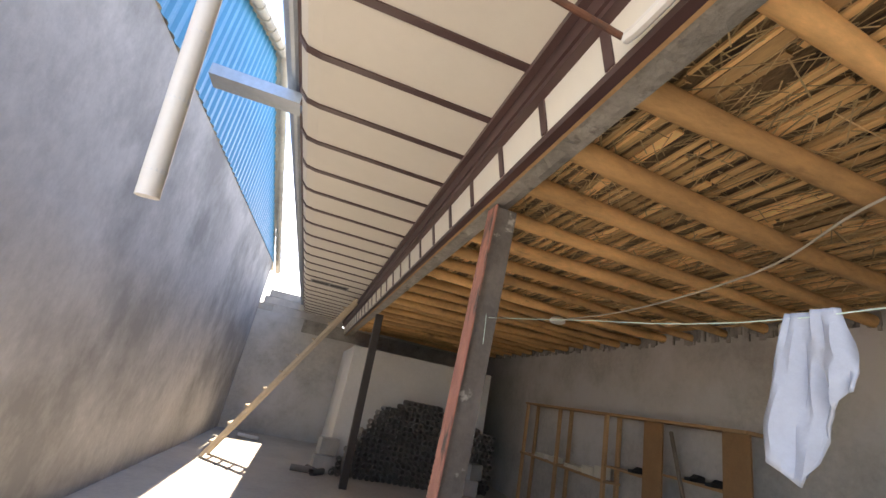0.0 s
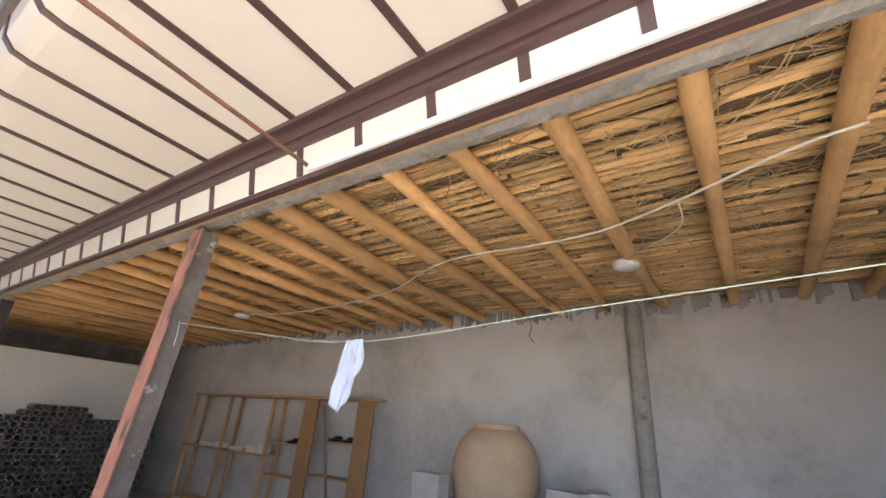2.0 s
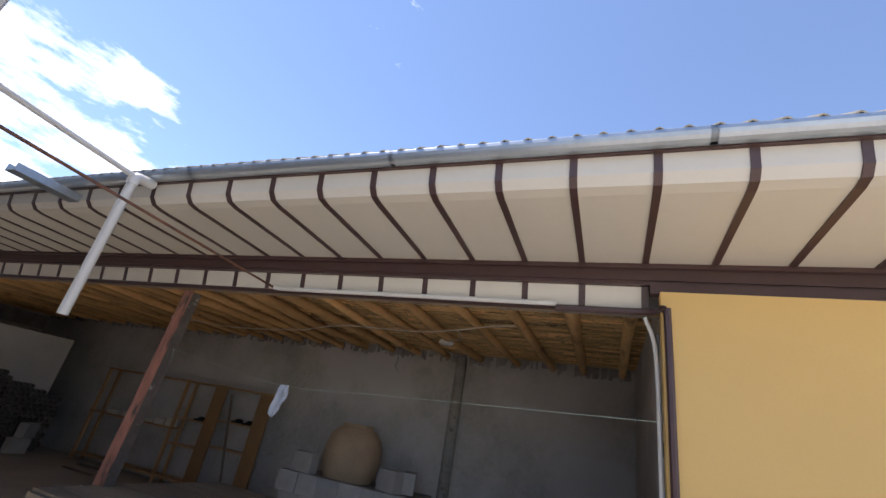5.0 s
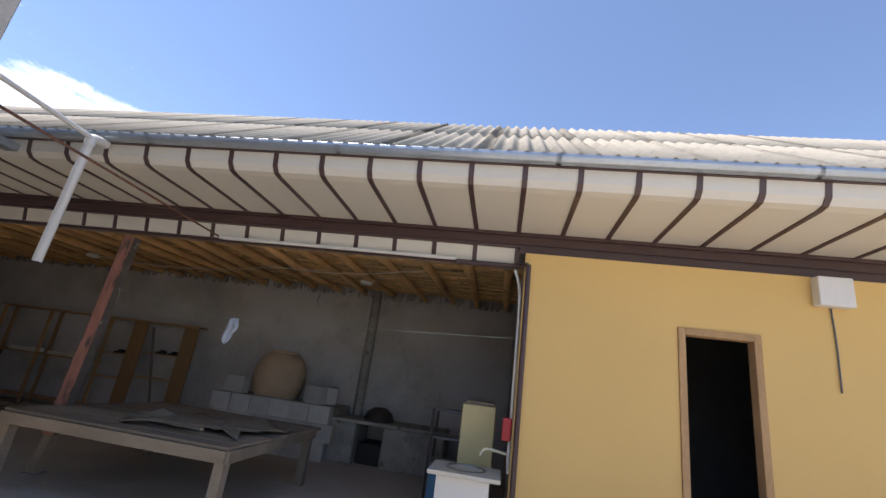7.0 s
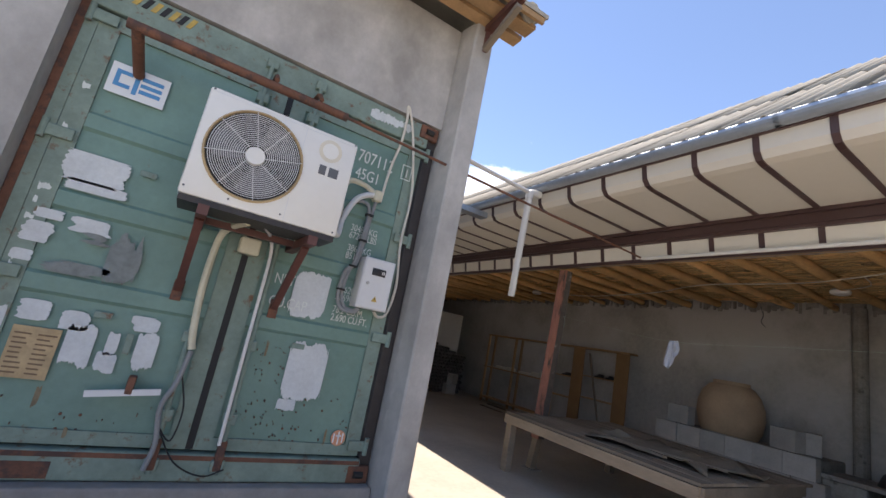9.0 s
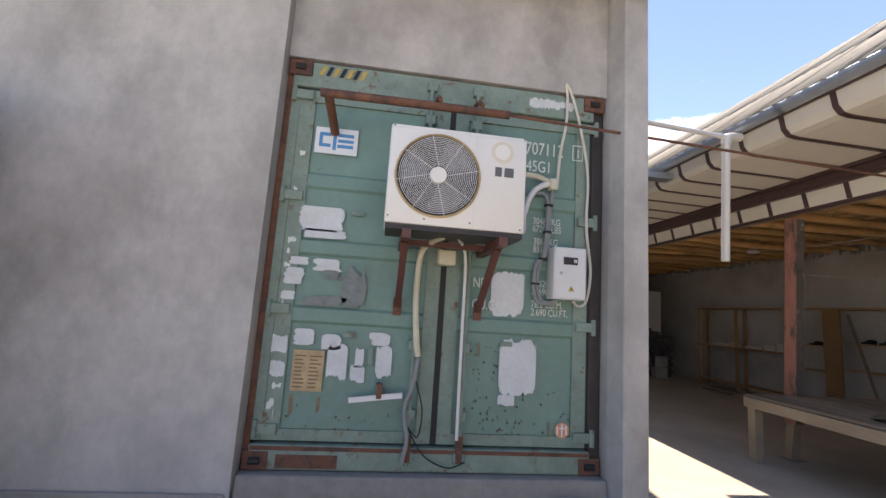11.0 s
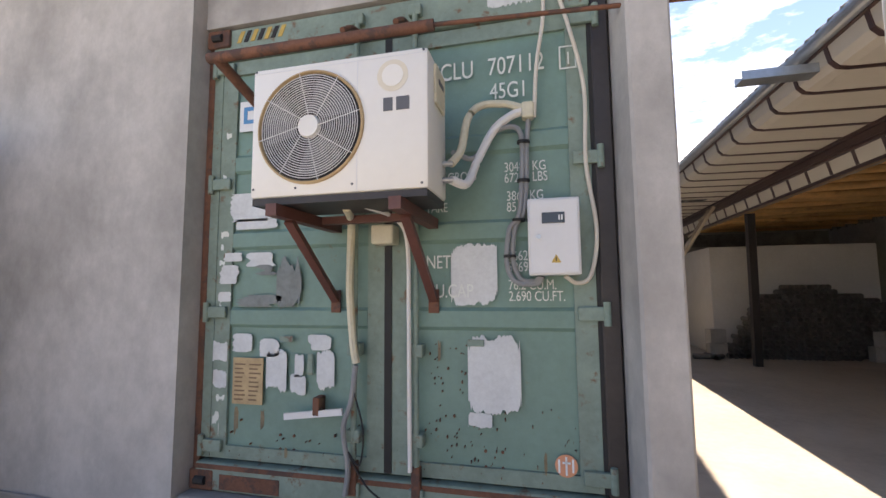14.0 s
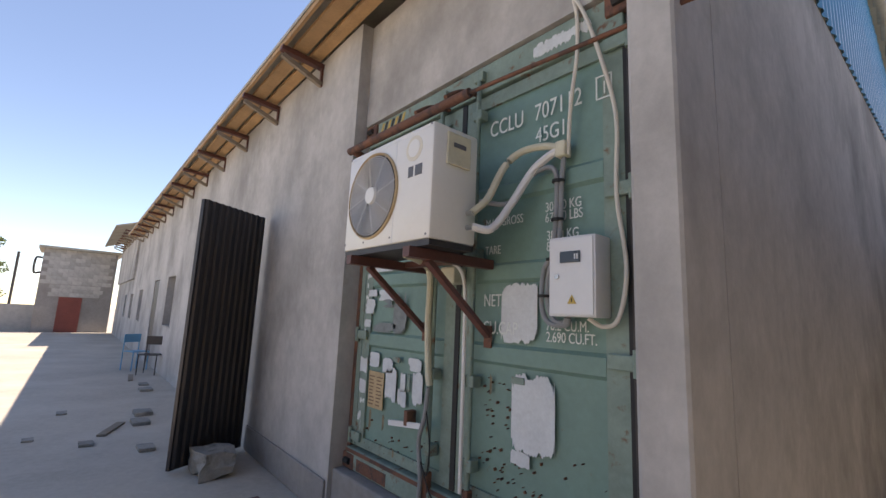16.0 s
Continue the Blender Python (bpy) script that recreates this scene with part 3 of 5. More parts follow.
part("paint_smear", brushed(-0.85, -0.68, 1.645, 1.71, -0.0035, 73, False, 0.4), SMEAR, con, "dark grey paint smear")
for i, (xa, xb, za, zb) in enumerate(((-0.985, -0.955, 0.66, 0.845), (-0.80, -0.775, 0.70, 0.845), (-0.62, -0.60, 0.56, 0.66), (0.86, 0.875, 0.60, 0.72), (0.31, 0.325, 1.15, 1.28))):
    part("rust_run", brushed(xa, xb, za, zb, 0.0192 if i < 2 else -0.001, 90 + i, True, 0.3, thick=0.0012), STREAK, con, "brown rust run")
for i in range(16):
    rk = random.Random(300 + i)
    zz = rk.uniform(0.6, 2.6)
    part("scuff", brushed(-1.125 + rk.uniform(0, 0.05), -1.09 + rk.uniform(0, 0.055), zz, zz + rk.uniform(0.03, 0.10), -0.001, 130 + i, True, 0.4, thick=0.001), LETTER, con, "pale scrape on the door edge")
# stickers and plates
part("sticker", boxes((-1.0, -0.69, -0.004, -0.001, 2.57, 2.77)), STICKER, con, "white sticker with blue block marks")
for xa, xb, za, zb in ((-0.97, -0.945, 2.62, 2.73), (-0.945, -0.885, 2.705, 2.73), (-0.945, -0.885, 2.62, 2.645), (-0.87, -0.845, 2.60, 2.75), (-0.835, -0.72, 2.705, 2.73), (-0.835, -0.72, 2.662, 2.686), (-0.835, -0.72, 2.62, 2.645)):
    part("sticker_mark", boxes((xa, xb, -0.007, -0.0045, za, zb)), LOGOBLUE, con)
pl = part("data_plate", boxes((-0.985, -0.775, -0.006, -0.001, 0.87, 1.145), bevel=0.001), PLATE, con, "stained brass-coloured data plate")
rows_ = bmesh.new()
for i in range(9):
    for k_ in range(2):
        xa = -0.97 + 0.10 * k_
        box(rows_, xa, xa + random.uniform(0.05, 0.085), -0.0075, -0.0062, 0.893 + i * 0.026, 0.902 + i * 0.026)
part("print", rows_, PLATE_INK, pl)
for xx, zz in ((-0.62, 1.262), (-0.46, 1.12), (-0.64, 2.14), (0.52, 1.262)):
    part("latch_plate", boxes((xx - 0.045, xx + 0.045, -0.012, -0.0045, zz - 0.018, zz + 0.018) if zz != 1.12 else (xx - 0.018, xx + 0.018, -0.012, -0.0045, zz - 0.06, zz + 0.06), bevel=0.003), GREEN_WORN, con, "small worn latch plate")
for xx in (-0.66, -0.57, 0.56, 0.65):
    for zz in (0.62, 0.70):
        part("bolt", rods(((xx, 0.021, zz), (xx, 0.012, zz)), r=0.008, n=8), RUST, con)
dsk = bmesh.new()
rod(dsk, (0.968, -0.001, 0.665), (0.968, -0.005, 0.665), 0.055, n=24)
st = part("round_sticker", dsk, ORANGE, con, "faded orange round sticker")
part("sticker_bars", boxes((0.928, 0.938, -0.0065, -0.0052, 0.63, 0.695), (0.948, 0.988, -0.0065, -0.0052, 0.675, 0.685), (0.963, 0.973, -0.0065, -0.0052, 0.62, 0.71), (0.995, 1.005, -0.0065, -0.0052, 0.635, 0.70)), STICKER, st)
for body, x, z, s in (("CCLU", 0.26, 2.745, 0.145), ("707112", 0.61, 2.745, 0.145), ("45G1", 0.62, 2.605, 0.13), ("MAX.GROSS", 0.245, 2.15, 0.075), ("TARE", 0.245, 1.98, 0.075),
                      ("NET", 0.245, 1.665, 0.105), ("CU.CAP", 0.245, 1.505, 0.105), ("30480 KG", 0.69, 2.185, 0.075), ("67200 LBS", 0.69, 2.125, 0.075), ("3860 KG", 0.70, 2.025, 0.075),
                      ("8510 LBS", 0.70, 1.965, 0.075), ("26620 KG", 0.70, 1.70, 0.075), ("58690 LBS", 0.70, 1.64, 0.075), ("76.2 CU.M.", 0.70, 1.545, 0.075), ("2.690 CU.FT.", 0.70, 1.485, 0.075)):
    words("stencil", body, (x, -0.0035, z), s, LETTER, con)
part("number_frame", boxes((1.0, 1.09, -0.004, -0.0012, 2.73, 2.738), (1.0, 1.09, -0.004, -0.0012, 2.852, 2.86), (1.0, 1.008, -0.004, -0.0012, 2.738, 2.852), (1.082, 1.09, -0.004, -0.0012, 2.738, 2.852)), LETTER, con)
words("stencil", "1", (1.03, -0.0035, 2.755), 0.10, LETTER, con)
part("rust_band", boxes((-1.19, 1.155, -0.0485, -0.0455, 0.495, 0.522)), RUST, con, "rusty lip along the sill")
part("rust_band", boxes((-1.02, -0.62, -0.0485, -0.0455, 0.385, 0.47)), RUST, con)
wear = bmesh.new()
rw = random.Random(5)
for i in range(120):
    a = rw.choice([(rw.uniform(0.25, 0.55), rw.uniform(0.68, 1.25)), (rw.uniform(0.3, 1.05), rw.uniform(0.62, 0.95)), (rw.uniform(-1.0, 1.0), rw.uniform(0.56, 0.8))])
    s = rw.uniform(0.0015, 0.006)
    box(wear, a[0], a[0] + s * rw.uniform(0.5, 1.2), -0.0025, 0.0195, a[1], a[1] + s * rw.uniform(0.8, 3))
part("rust_speckle", wear, RUST, con)["kind"] = "stuff"
part("header_scrape", brushed(0.62, 1.0, 3.12, 3.21, -0.031, 9, True, 0.4), PATCH, con, "white cement scrape on the header")

# ---- air conditioner on its bracket ----
ac = thing("air_conditioner", (0.0, -0.45, 1.945), "white outdoor air conditioner unit on a rusty bracket on the container", "air conditioner")
A0, A1, AZ0, AZ1, AY0, AY1 = -0.44, 0.43, 1.965, 2.605, -0.61, -0.28
FX, FZ, FR = -0.132, 2.295, 0.258
part("casing", boxes((A0, A1, AY0, AY1, AZ0 + 0.012, AZ1), bevel=0.018), WHITE, ac, smooth=True)
part("base_pan", boxes((A0 + 0.01, A1 - 0.01, AY0 + 0.01, AY1 - 0.01, AZ0 - 0.02, AZ0 + 0.012)), DARKSTEEL, ac)
part("casing_seam", boxes((0.10, 0.103, AY0 - 0.0012, AY0 + 0.002, AZ0 + 0.02, AZ1 - 0.02), (A0 + 0.01, A1 - 0.01, AY0 - 0.0012, AY0 + 0.002, AZ1 - 0.028, AZ1 - 0.025)), BOXGREY, ac)
ring = bmesh.new()
lathe(ring, [(FR + 0.010, 0.0), (FR + 0.008, 0.010), (FR, 0.014), (FR - 0.006, 0.004), (FR - 0.006, 0.0)], (0, 0, 0), 48)
bmesh.ops.transform(ring, matrix=pose(FX, AY0 - 0.001, FZ, 90, 0, 0), verts=ring.verts)
part("fan_ring", ring, PLATE, ac, "yellowed rim round the fan", smooth=True)
disc = bmesh.new()
rod(disc, (FX, AY0 + 0.004, FZ), (FX, AY0 - 0.0015, FZ), FR - 0.006, n=48)
part("fan_recess", disc, BLACK, ac)
for i in range(3):
    bl = bmesh.new()
    a0 = i * 2 * math.pi / 3 + 0.5
    pts = []
    for k in range(7):
        aa = a0 + k * 0.19
        pts.append((aa, 0.07, FR * 0.9 - 0.004 * abs(k - 3)))
    inner = [bl.verts.new((FX + p[1] * math.cos(p[0]), AY0 - 0.0025 - 0.0012 * k, FZ + p[1] * math.sin(p[0]))) for k, p in enumerate(pts)]
    outer = [bl.verts.new((FX + p[2] * math.cos(p[0] - 0.25), AY0 - 0.0025 - 0.0012 * k, FZ + p[2] * math.sin(p[0] - 0.25))) for k, p in enumerate(pts)]
    for k in range(6):
        bl.faces.new((inner[k], inner[k + 1], outer[k + 1], outer[k]))
    part("fan_blade", bl, INK, ac)
grille = bmesh.new()
for i in range(17):
    rr = 0.064 + i * (FR - 0.07) / 17
    tube(grille, [(FX + rr * math.cos(2 * math.pi * k / 32), AY0 - 0.013, FZ + rr * math.sin(2 * math.pi * k / 32)) for k in range(33)], 0.0021, 5, 2)
for i in range(8):
    a = 2 * math.pi * i / 8
    rod(grille, (FX + 0.05 * math.cos(a), AY0 - 0.015, FZ + 0.05 * math.sin(a)), (FX + FR * math.cos(a + 0.2), AY0 - 0.014, FZ + FR * math.sin(a + 0.2)), 0.0022, n=5)
part("fan_grille", grille, BOXGREY, ac, "fine ring-wire fan guard")
hub = bmesh.new()
rod(hub, (FX, AY0 - 0.006, FZ), (FX, AY0 - 0.021, FZ), 0.056, 0.05, n=28)
part("fan_hub", hub, WHITE, ac, smooth=True)
lg = bmesh.new()
rod(lg, (0.268, AY0 + 0.002, 2.49), (0.268, AY0 - 0.002, 2.49), 0.072, n=32)
em = part("emblem", lg, EMBLEM, ac, "faded round emblem")
part("emblem_dot", rods(((0.268, AY0 - 0.0021, 2.49), (0.268, AY0 - 0.004, 2.49)), r=0.05, n=28), WHITE, em)
for xa, xb in ((0.225, 0.268), (0.285, 0.345)):
    part("brand_mark", boxes((xa, xb, AY0 - 0.003, AY0 + 0.001, 2.33, 2.39), bevel=0.001), INK, ac, "dark grey printed block")
part("service_cover", boxes((A1 + 0.0005, A1 + 0.014, -0.52, -0.35, 2.39, 2.57), bevel=0.004), CREAMHOSE, ac, "yellowed plastic service cover")
part("cover_slot", boxes((A1 + 0.0142, A1 + 0.017, -0.48, -0.39, 2.49, 2.515)), INK, ac)
for zz in (2.07, 2.15):
    part("valve", rods(((A1, -0.35, zz), (A1 + 0.05, -0.35, zz)), r=0.014), SINK, ac)
screws = bmesh.new()
for xx, zz in ((-0.42, 2.02), (-0.2, 2.015), (0.08, 2.015), (0.4, 2.0), (0.41, 2.59), (-0.42, 2.59)):
    rod(screws, (xx, AY0 + 0.001, zz), (xx, AY0 - 0.002, zz), 0.006, n=8)
part("screws", screws, INK, ac)

brk = thing("ac_bracket", (0, -0.02, 1.48), "rusty red-brown welded angle bracket bolted to the container doors", "bracket")
for xx in (-0.30, 0.29):
    part("arm", bar(bmesh.new(), (xx, -0.002, 1.915), (xx, -0.645, 1.915), 0.055, 0.055), REDBROWN, brk)
    part("strut", bar(bmesh.new(), (xx, -0.008, 1.49), (xx, -0.50, 1.885), 0.045, 0.03), REDBROWN, brk)
    part("foot_plate", boxes((xx - 0.03, xx + 0.03, -0.012, -0.003, 1.42, 1.55), bevel=0.002), RUST, brk)
part("cross_rail", bar(bmesh.new(), (-0.30, -0.21, 1.925), (0.29, -0.21, 1.925), 0.05, 0.04), REDBROWN, brk)

# control box
cb = thing("control_box", (0.94, -0.08, 1.62), "light grey steel control box with small display on container", "control box")
part("case", boxes((0.815, 1.067, -0.145, -0.004, 1.615, 2.0), bevel=0.008), BOXGREY, cb, smooth=True)
cd = part("door", boxes((0.825, 1.057, -0.152, -0.1455, 1.625, 1.99), bevel=0.003), BOXGREY, cb)
dp = part("display", boxes((0.885, 0.995, -0.158, -0.1525, 1.87, 1.925), bevel=0.002), LCD, cd, "small dark thermostat display")
part("keys", boxes((0.965, 0.972, -0.161, -0.1585, 1.885, 1.91), (0.978, 0.985, -0.161, -0.1585, 1.885, 1.91)), BOXGREY, cd)
lk = bmesh.new()
rod(lk, (0.868, -0.152, 1.805), (0.868, -0.162, 1.805), 0.012, n=16)
part("lock", lk, SINK, cd)
wt = prism(bmesh.new(), [(0.925, 1.675), (0.972, 1.675), (0.9485, 1.717)], -0.1555, -0.1525)
part("warning_triangle", wt, HAZARD, cd, "yellow warning triangle")
part("warning_bolt", boxes((0.946, 0.951, -0.157, -0.1556, 1.683, 1.703)), BLACK, cd)

# hoses and cables on the doors
def cable(name, r, mat, label, *lines, n=8):
    o = part(name, tubes(r, *lines, n=n), mat, None, smooth=True)
    return tagged(o, label, name.replace("_", " "))


cable("insulated_pipe", 0.021, CREAMHOSE, "cream taped refrigerant pipe bending from the unit", [(0.47, -0.35, 2.15), (0.505, -0.27, 2.24), (0.52, -0.16, 2.44), (0.58, -0.09, 2.535), (0.70, -0.05, 2.55), (0.80, -0.04, 2.52)])
cable("insulated_pipe", 0.023, PVC, "white taped refrigerant pipe bending from the unit", [(0.47, -0.35, 2.07), (0.53, -0.26, 2.07), (0.57, -0.15, 2.22), (0.65, -0.08, 2.40), (0.74, -0.05, 2.48), (0.82, -0.04, 2.505)])
cable("grey_hose", 0.014, GREYHOSE, "grey ribbed hose along the container door", [(0.47, -0.3, 2.22), (0.55, -0.15, 2.23), (0.63, -0.08, 2.37), (0.73, -0.05, 2.42), (0.79, -0.045, 2.36), (0.785, -0.045, 2.1), (0.765, -0.045, 1.93), (0.715, -0.045, 1.86),
                                                     (0.70, -0.045, 1.68), (0.745, -0.045, 1.585), (0.85, -0.05, 1.575), (0.88, -0.07, 1.612)])
cable("grey_hose", 0.014, GREYHOSE, "grey ribbed hose along the container door", [(0.83, -0.035, 2.46), (0.815, -0.035, 2.3), (0.81, -0.035, 2.12), (0.79, -0.035, 1.95), (0.745, -0.035, 1.87), (0.73, -0.035, 1.7), (0.77, -0.035, 1.60), (0.84, -0.05, 1.585), (0.87, -0.07, 1.612)])
part_j = thing("junction_fitting", (0.82, -0.04, 2.5), "yellowed tape joint where the pipes meet", "pipe joint")
part("tape_wrap", boxes((0.795, 0.86, -0.075, -0.004, 2.455, 2.545), bevel=0.012), CREAMHOSE, part_j)
for xx, zz in ((0.80, 2.33), (0.795, 2.12), (0.765, 1.91), (0.715, 1.72)):
    tie = bmesh.new()
    rod(tie, (xx, -0.042, zz - 0.007), (xx, -0.042, zz + 0.007), 0.034, n=12)
    tagged(part("cable_tie", tie, BLACK), "black plastic tie round the two grey hoses", "cable tie", "ties on the hoses")
cable("power_cable", 0.011, CORD, "white power cable hanging down over the container door", [(0.86, -0.045, 2.46), (0.88, -0.045, 2.75), (0.92, -0.05, 3.0), (0.925, -0.055, 3.22), (0.91, -0.06, 3.34), (0.97, -0.06, 3.22), (1.05, -0.05, 2.95), (1.12, -0.03, 2.6), (1.115, -0.03, 2.2),
                                                               (1.155, -0.03, 1.85), (1.12, -0.04, 1.62), (1.05, -0.05, 1.575), (0.99, -0.08, 1.612)])
cable("drain_hose", 0.022, CREAMHOSE, "cream drain hose running down the container door", [(-0.05, -0.40, 1.955), (-0.12, -0.2, 1.93), (-0.165, -0.10, 1.85), (-0.175, -0.09, 1.55), (-0.15, -0.09, 1.25), (-0.13, -0.09, 1.15)])
cable("drain_hose", 0.012, PVC, "pale drain hose running down the container door", [(0.05, -0.40, 1.955), (0.12, -0.2, 1.93), (0.165, -0.10, 1.82), (0.17, -0.085, 1.4), (0.172, -0.085, 1.0), (0.175, -0.085, 0.6)])
cable("drain_hose", 0.015, GREYHOSE, "thin grey hose beside the lock rod", [(-0.13, -0.10, 1.14), (-0.155, -0.10, 0.95), (-0.20, -0.10, 0.80), (-0.17, -0.10, 0.6), (-0.19, -0.09, 0.45)])
cable("loose_wire", 0.005, BLACK, "thin black wire looped beside the lock rod", [(-0.14, -0.10, 1.0), (-0.08, -0.11, 0.8), (-0.10, -0.11, 0.62), (-0.17, -0.10, 0.68), (-0.05, -0.1, 0.5), (0.12, -0.09, 0.42), (0.24, -0.09, 0.46)])

# pipe carried out from the header
bp = thing("rusty_pipe", (-0.90, -0.35, 2.86), "rusty steel pipe carrying a long thin bar to the porch", "pipe")
part("pipe", rods(((-0.93, -0.36, 2.865), (0.38, -0.315, 2.89)), r=0.03, n=14), RUST, bp, smooth=True)
part("stub", rods(((-0.88, -0.36, 2.865), (-0.86, -0.01, 2.73)), r=0.032, n=14), RUST, bp, smooth=True)
part("bar", rods(((0.36, -0.315, 2.892), (4.45, 0.13, 2.965)), r=0.012, n=8), RUST, bp)
for xx in (-0.12, 0.18):
    part("hook", tubes(0.016, [(xx, -0.03, 3.06), (xx, -0.20, 3.02), (xx, -0.33, 2.93)]), RUST, bp)

# ---- the porch ----
BX = 8.75  # face of the back wall
structure("wall_back", boxes((BX, BX + 0.3, -3.98, 12.5, 0, 3.62)), PORCH_PLASTER, "grey plastered back wall of the porch", "wall")
structure("wall_end", boxes((1.7, 4.5, 12.2, 12.5, 0, 3.12), (4.5, BX - 0.002, 12.2, 12.5, 0, 3.6)), PORCH_PLASTER, "grey plastered end wall of the yard", "wall")
structure("wall_porch_side", boxes((4.44, BX - 0.002, -3.94, -3.71, 0, 3.6)), PORCH_PLASTER, "grey side wall of the porch", "wall")
structure("band_end", boxes((3.3, BX - 0.004, 12.17, 12.198, 2.75, 3.12)), RAWCON, "dark rough concrete band on the end wall", "band")
for row in range(3):
    for i in range(6 - row):
        o = part("loose_block", boxes((1.98 + i * 0.402 + row * 0.1, 2.38 + i * 0.402 + row * 0.1, 12.22, 12.42, 3.125 + row * 0.205, 3.322 + row * 0.205), bevel=0.008), BLOCK)
        tagged(o, "grey concrete block stacked on the wall top", "block", "blocks on the end wall")

# yellow house front with a door
DY0, DY1, DZ = -5.98, -5.22, 2.405
yw = bmesh.new()
box(yw, 4.30, 4.43, DY1, -3.68, 0, 3.045)
box(yw, 4.30, 4.43, DY0, DY1, DZ, 3.045)
box(yw, 4.30, 4.43, -16, DY0, 0, 3.045)
structure("wall_yellow", yw, YELLOW, "smooth yellow-ochre plastered house front", "wall")
# room behind the doorway, its shade painted in as dark plaster
structure("wall_room", boxes((7.0, 7.2, -16, -3.95, 0, 3.2), (4.4, 7.0, -16.2, -16, 0, 3.2)), ROOM_SHADE, "inner wall of the room, coloured dark for room shade", "wall")
structure("ceiling_room", boxes((4.4, 7.0, -16, -3.95, 3.04, 3.1)), ROOM_SHADE, "room ceiling, coloured dark for room shade", "ceiling")
dr = thing("door_1", (4.1, DY0, 0), "open doorway with a weathered wooden frame in the yellow wall", "door", kind="structure")
part("frame", boxes((4.28, 4.41, DY0 + 0.002, DY0 + 0.07, 0, DZ), (4.28, 4.41, DY1 - 0.07, DY1 - 0.002, 0, DZ), (4.28, 4.41, DY0 + 0.07, DY1 - 0.07, DZ - 0.07, DZ - 0.002), bevel=0.006), SAWN, dr)
mt = thing("meter_box", (4.24, -6.62, 2.7), "white wall-mounted meter box with a hanging cable", "meter box")
part("case", boxes((4.18, 4.298, -6.78, -6.47, 2.74, 3.03), bevel=0.012), PVC, mt)
part("cable", tubes(0.008, [(4.285, -6.62, 2.74), (4.288, -6.63, 2.4), (4.285, -6.62, 1.95)]), INK, mt)

# roof of the porch and house: slate sheets, gutter, cream soffit with brown battens
GX, GZ, RX, RZ = 3.13, 3.585, 6.2, 5.84
YA, YB = -16.0, 12.2
bk = prism(bmesh.new(), [(RX, RZ - 0.03), (9.3, 3.35), (9.3, 3.30), (RX, RZ - 0.08)], YA, YB + 0.3)
structure("roof_back", bk, SLATE, "far slope of the slate roof", "roof")
un = prism(bmesh.new(), [(GX + 0.05, GZ - 0.03), (RX, RZ - 0.06), (RX, RZ - 0.10), (GX + 0.05, GZ - 0.06)], YA, YB)
roof = structure("roof_porch", un, OLDWOOD, "slate roof of the porch and house", "roof")
sl = math.hypot(RX - GX, RZ - GZ)
SH_W, SH_L = 1.06, sl / 2 + 0.10
me = bpy.data.meshes.new("slate_sheet")
vs, fs = [], []
NW = 56
for j in range(2):
    for i in range(NW + 1):
        vs.append((j * SH_L, i * SH_W / NW, 0.026 * math.cos(2 * math.pi * 7 * i / NW)))
for i in range(NW):
    fs.append((i, NW + 1 + i, NW + 2 + i, i + 1))
base = len(vs)
for i in range(NW + 1):
    vs.append((0, i * SH_W / NW, 0.026 * math.cos(2 * math.pi * 7 * i / NW) - 0.009))
for i in range(NW):
    fs.append((i, i + 1, base + i + 1, base + i))
me.from_pydata(vs, [], fs)
for p_ in me.polygons:
    p_.use_smooth = p_.index < NW
me.materials.append(SLATE)
SLATE_MESH = me

for ya in np.arange(YA, YB, 2.02):
    yb = min(ya + 2.06, YB)
    prof = [(3.12 + 0.062 * math.cos(a), 3.56 + 0.062 * math.sin(a)) for a in np.linspace(math.pi * 0.92, 2.08 * math.pi, 10)]
    prof += [(x - (x - 3.12) * 0.06, z + 0.005) for x, z in reversed(prof)]
    tagged(part("roof_gutter", prism(bmesh.new(), prof, float(ya), float(yb)), GALV), "galvanised half-round gutter length along the eave", "gutter", "gutter lengths", "structure")
structure("eave_trim", prism(bmesh.new(), [(3.155, 3.50), (3.20, 3.50), (3.20, 3.54), (3.155, 3.54)], YA, YB), BROWN, "brown metal trim under the gutter", "trim")
SOF = [(4.36, 3.30), (3.34, 3.315), (3.26, 3.33), (3.21, 3.385), (3.185, 3.51)]
sp = SOF + [(x + 0.012 if z > 3.32 else x, z + 0.02) for x, z in reversed(SOF)]
structure("soffit", prism(bmesh.new(), sp, YA, YB - 0.02), SOFFIT, "cream sheet-metal soffit under the eave", "soffit")
RIB0, RIBD = -3.585, 0.481
for k in range(-24, 33):
    yy = RIB0 + RIBD * k
    if yy > YB - 0.1:
        continue
    b = bmesh.new()
    off = [(x - (0.006 if z > 3.32 else 0), z - 0.010) for x, z in SOF]
    prism(b, off + list(reversed(SOF)), yy - 0.024, yy + 0.024)
    o = part("soffit_batten", b, BROWN)
    tagged(o, "narrow brown metal cover strip on the cream soffit", "trim", "battens across the soffit", "structure")
ib = bmesh.new()
box(ib, 4.345, 4.47, YA, YB - 0.03, 3.262, 3.298)
box(ib, 4.385, 4.43, YA, YB - 0.03, 3.17, 3.261)
box(ib, 4.40, 4.475, YA, YB - 0.03, 3.135, 3.169)
box(ib, 4.36, 4.44, YA, -3.615, 3.05, 3.134)
structure("brown_beam", ib, BROWN, "long brown sheet-clad beam under the eave", "beam")
ws = prism(bmesh.new(), [(4.445, 3.134), (4.484, 2.965), (4.50, 2.965), (4.461, 3.134)], -3.61, YB - 0.03)
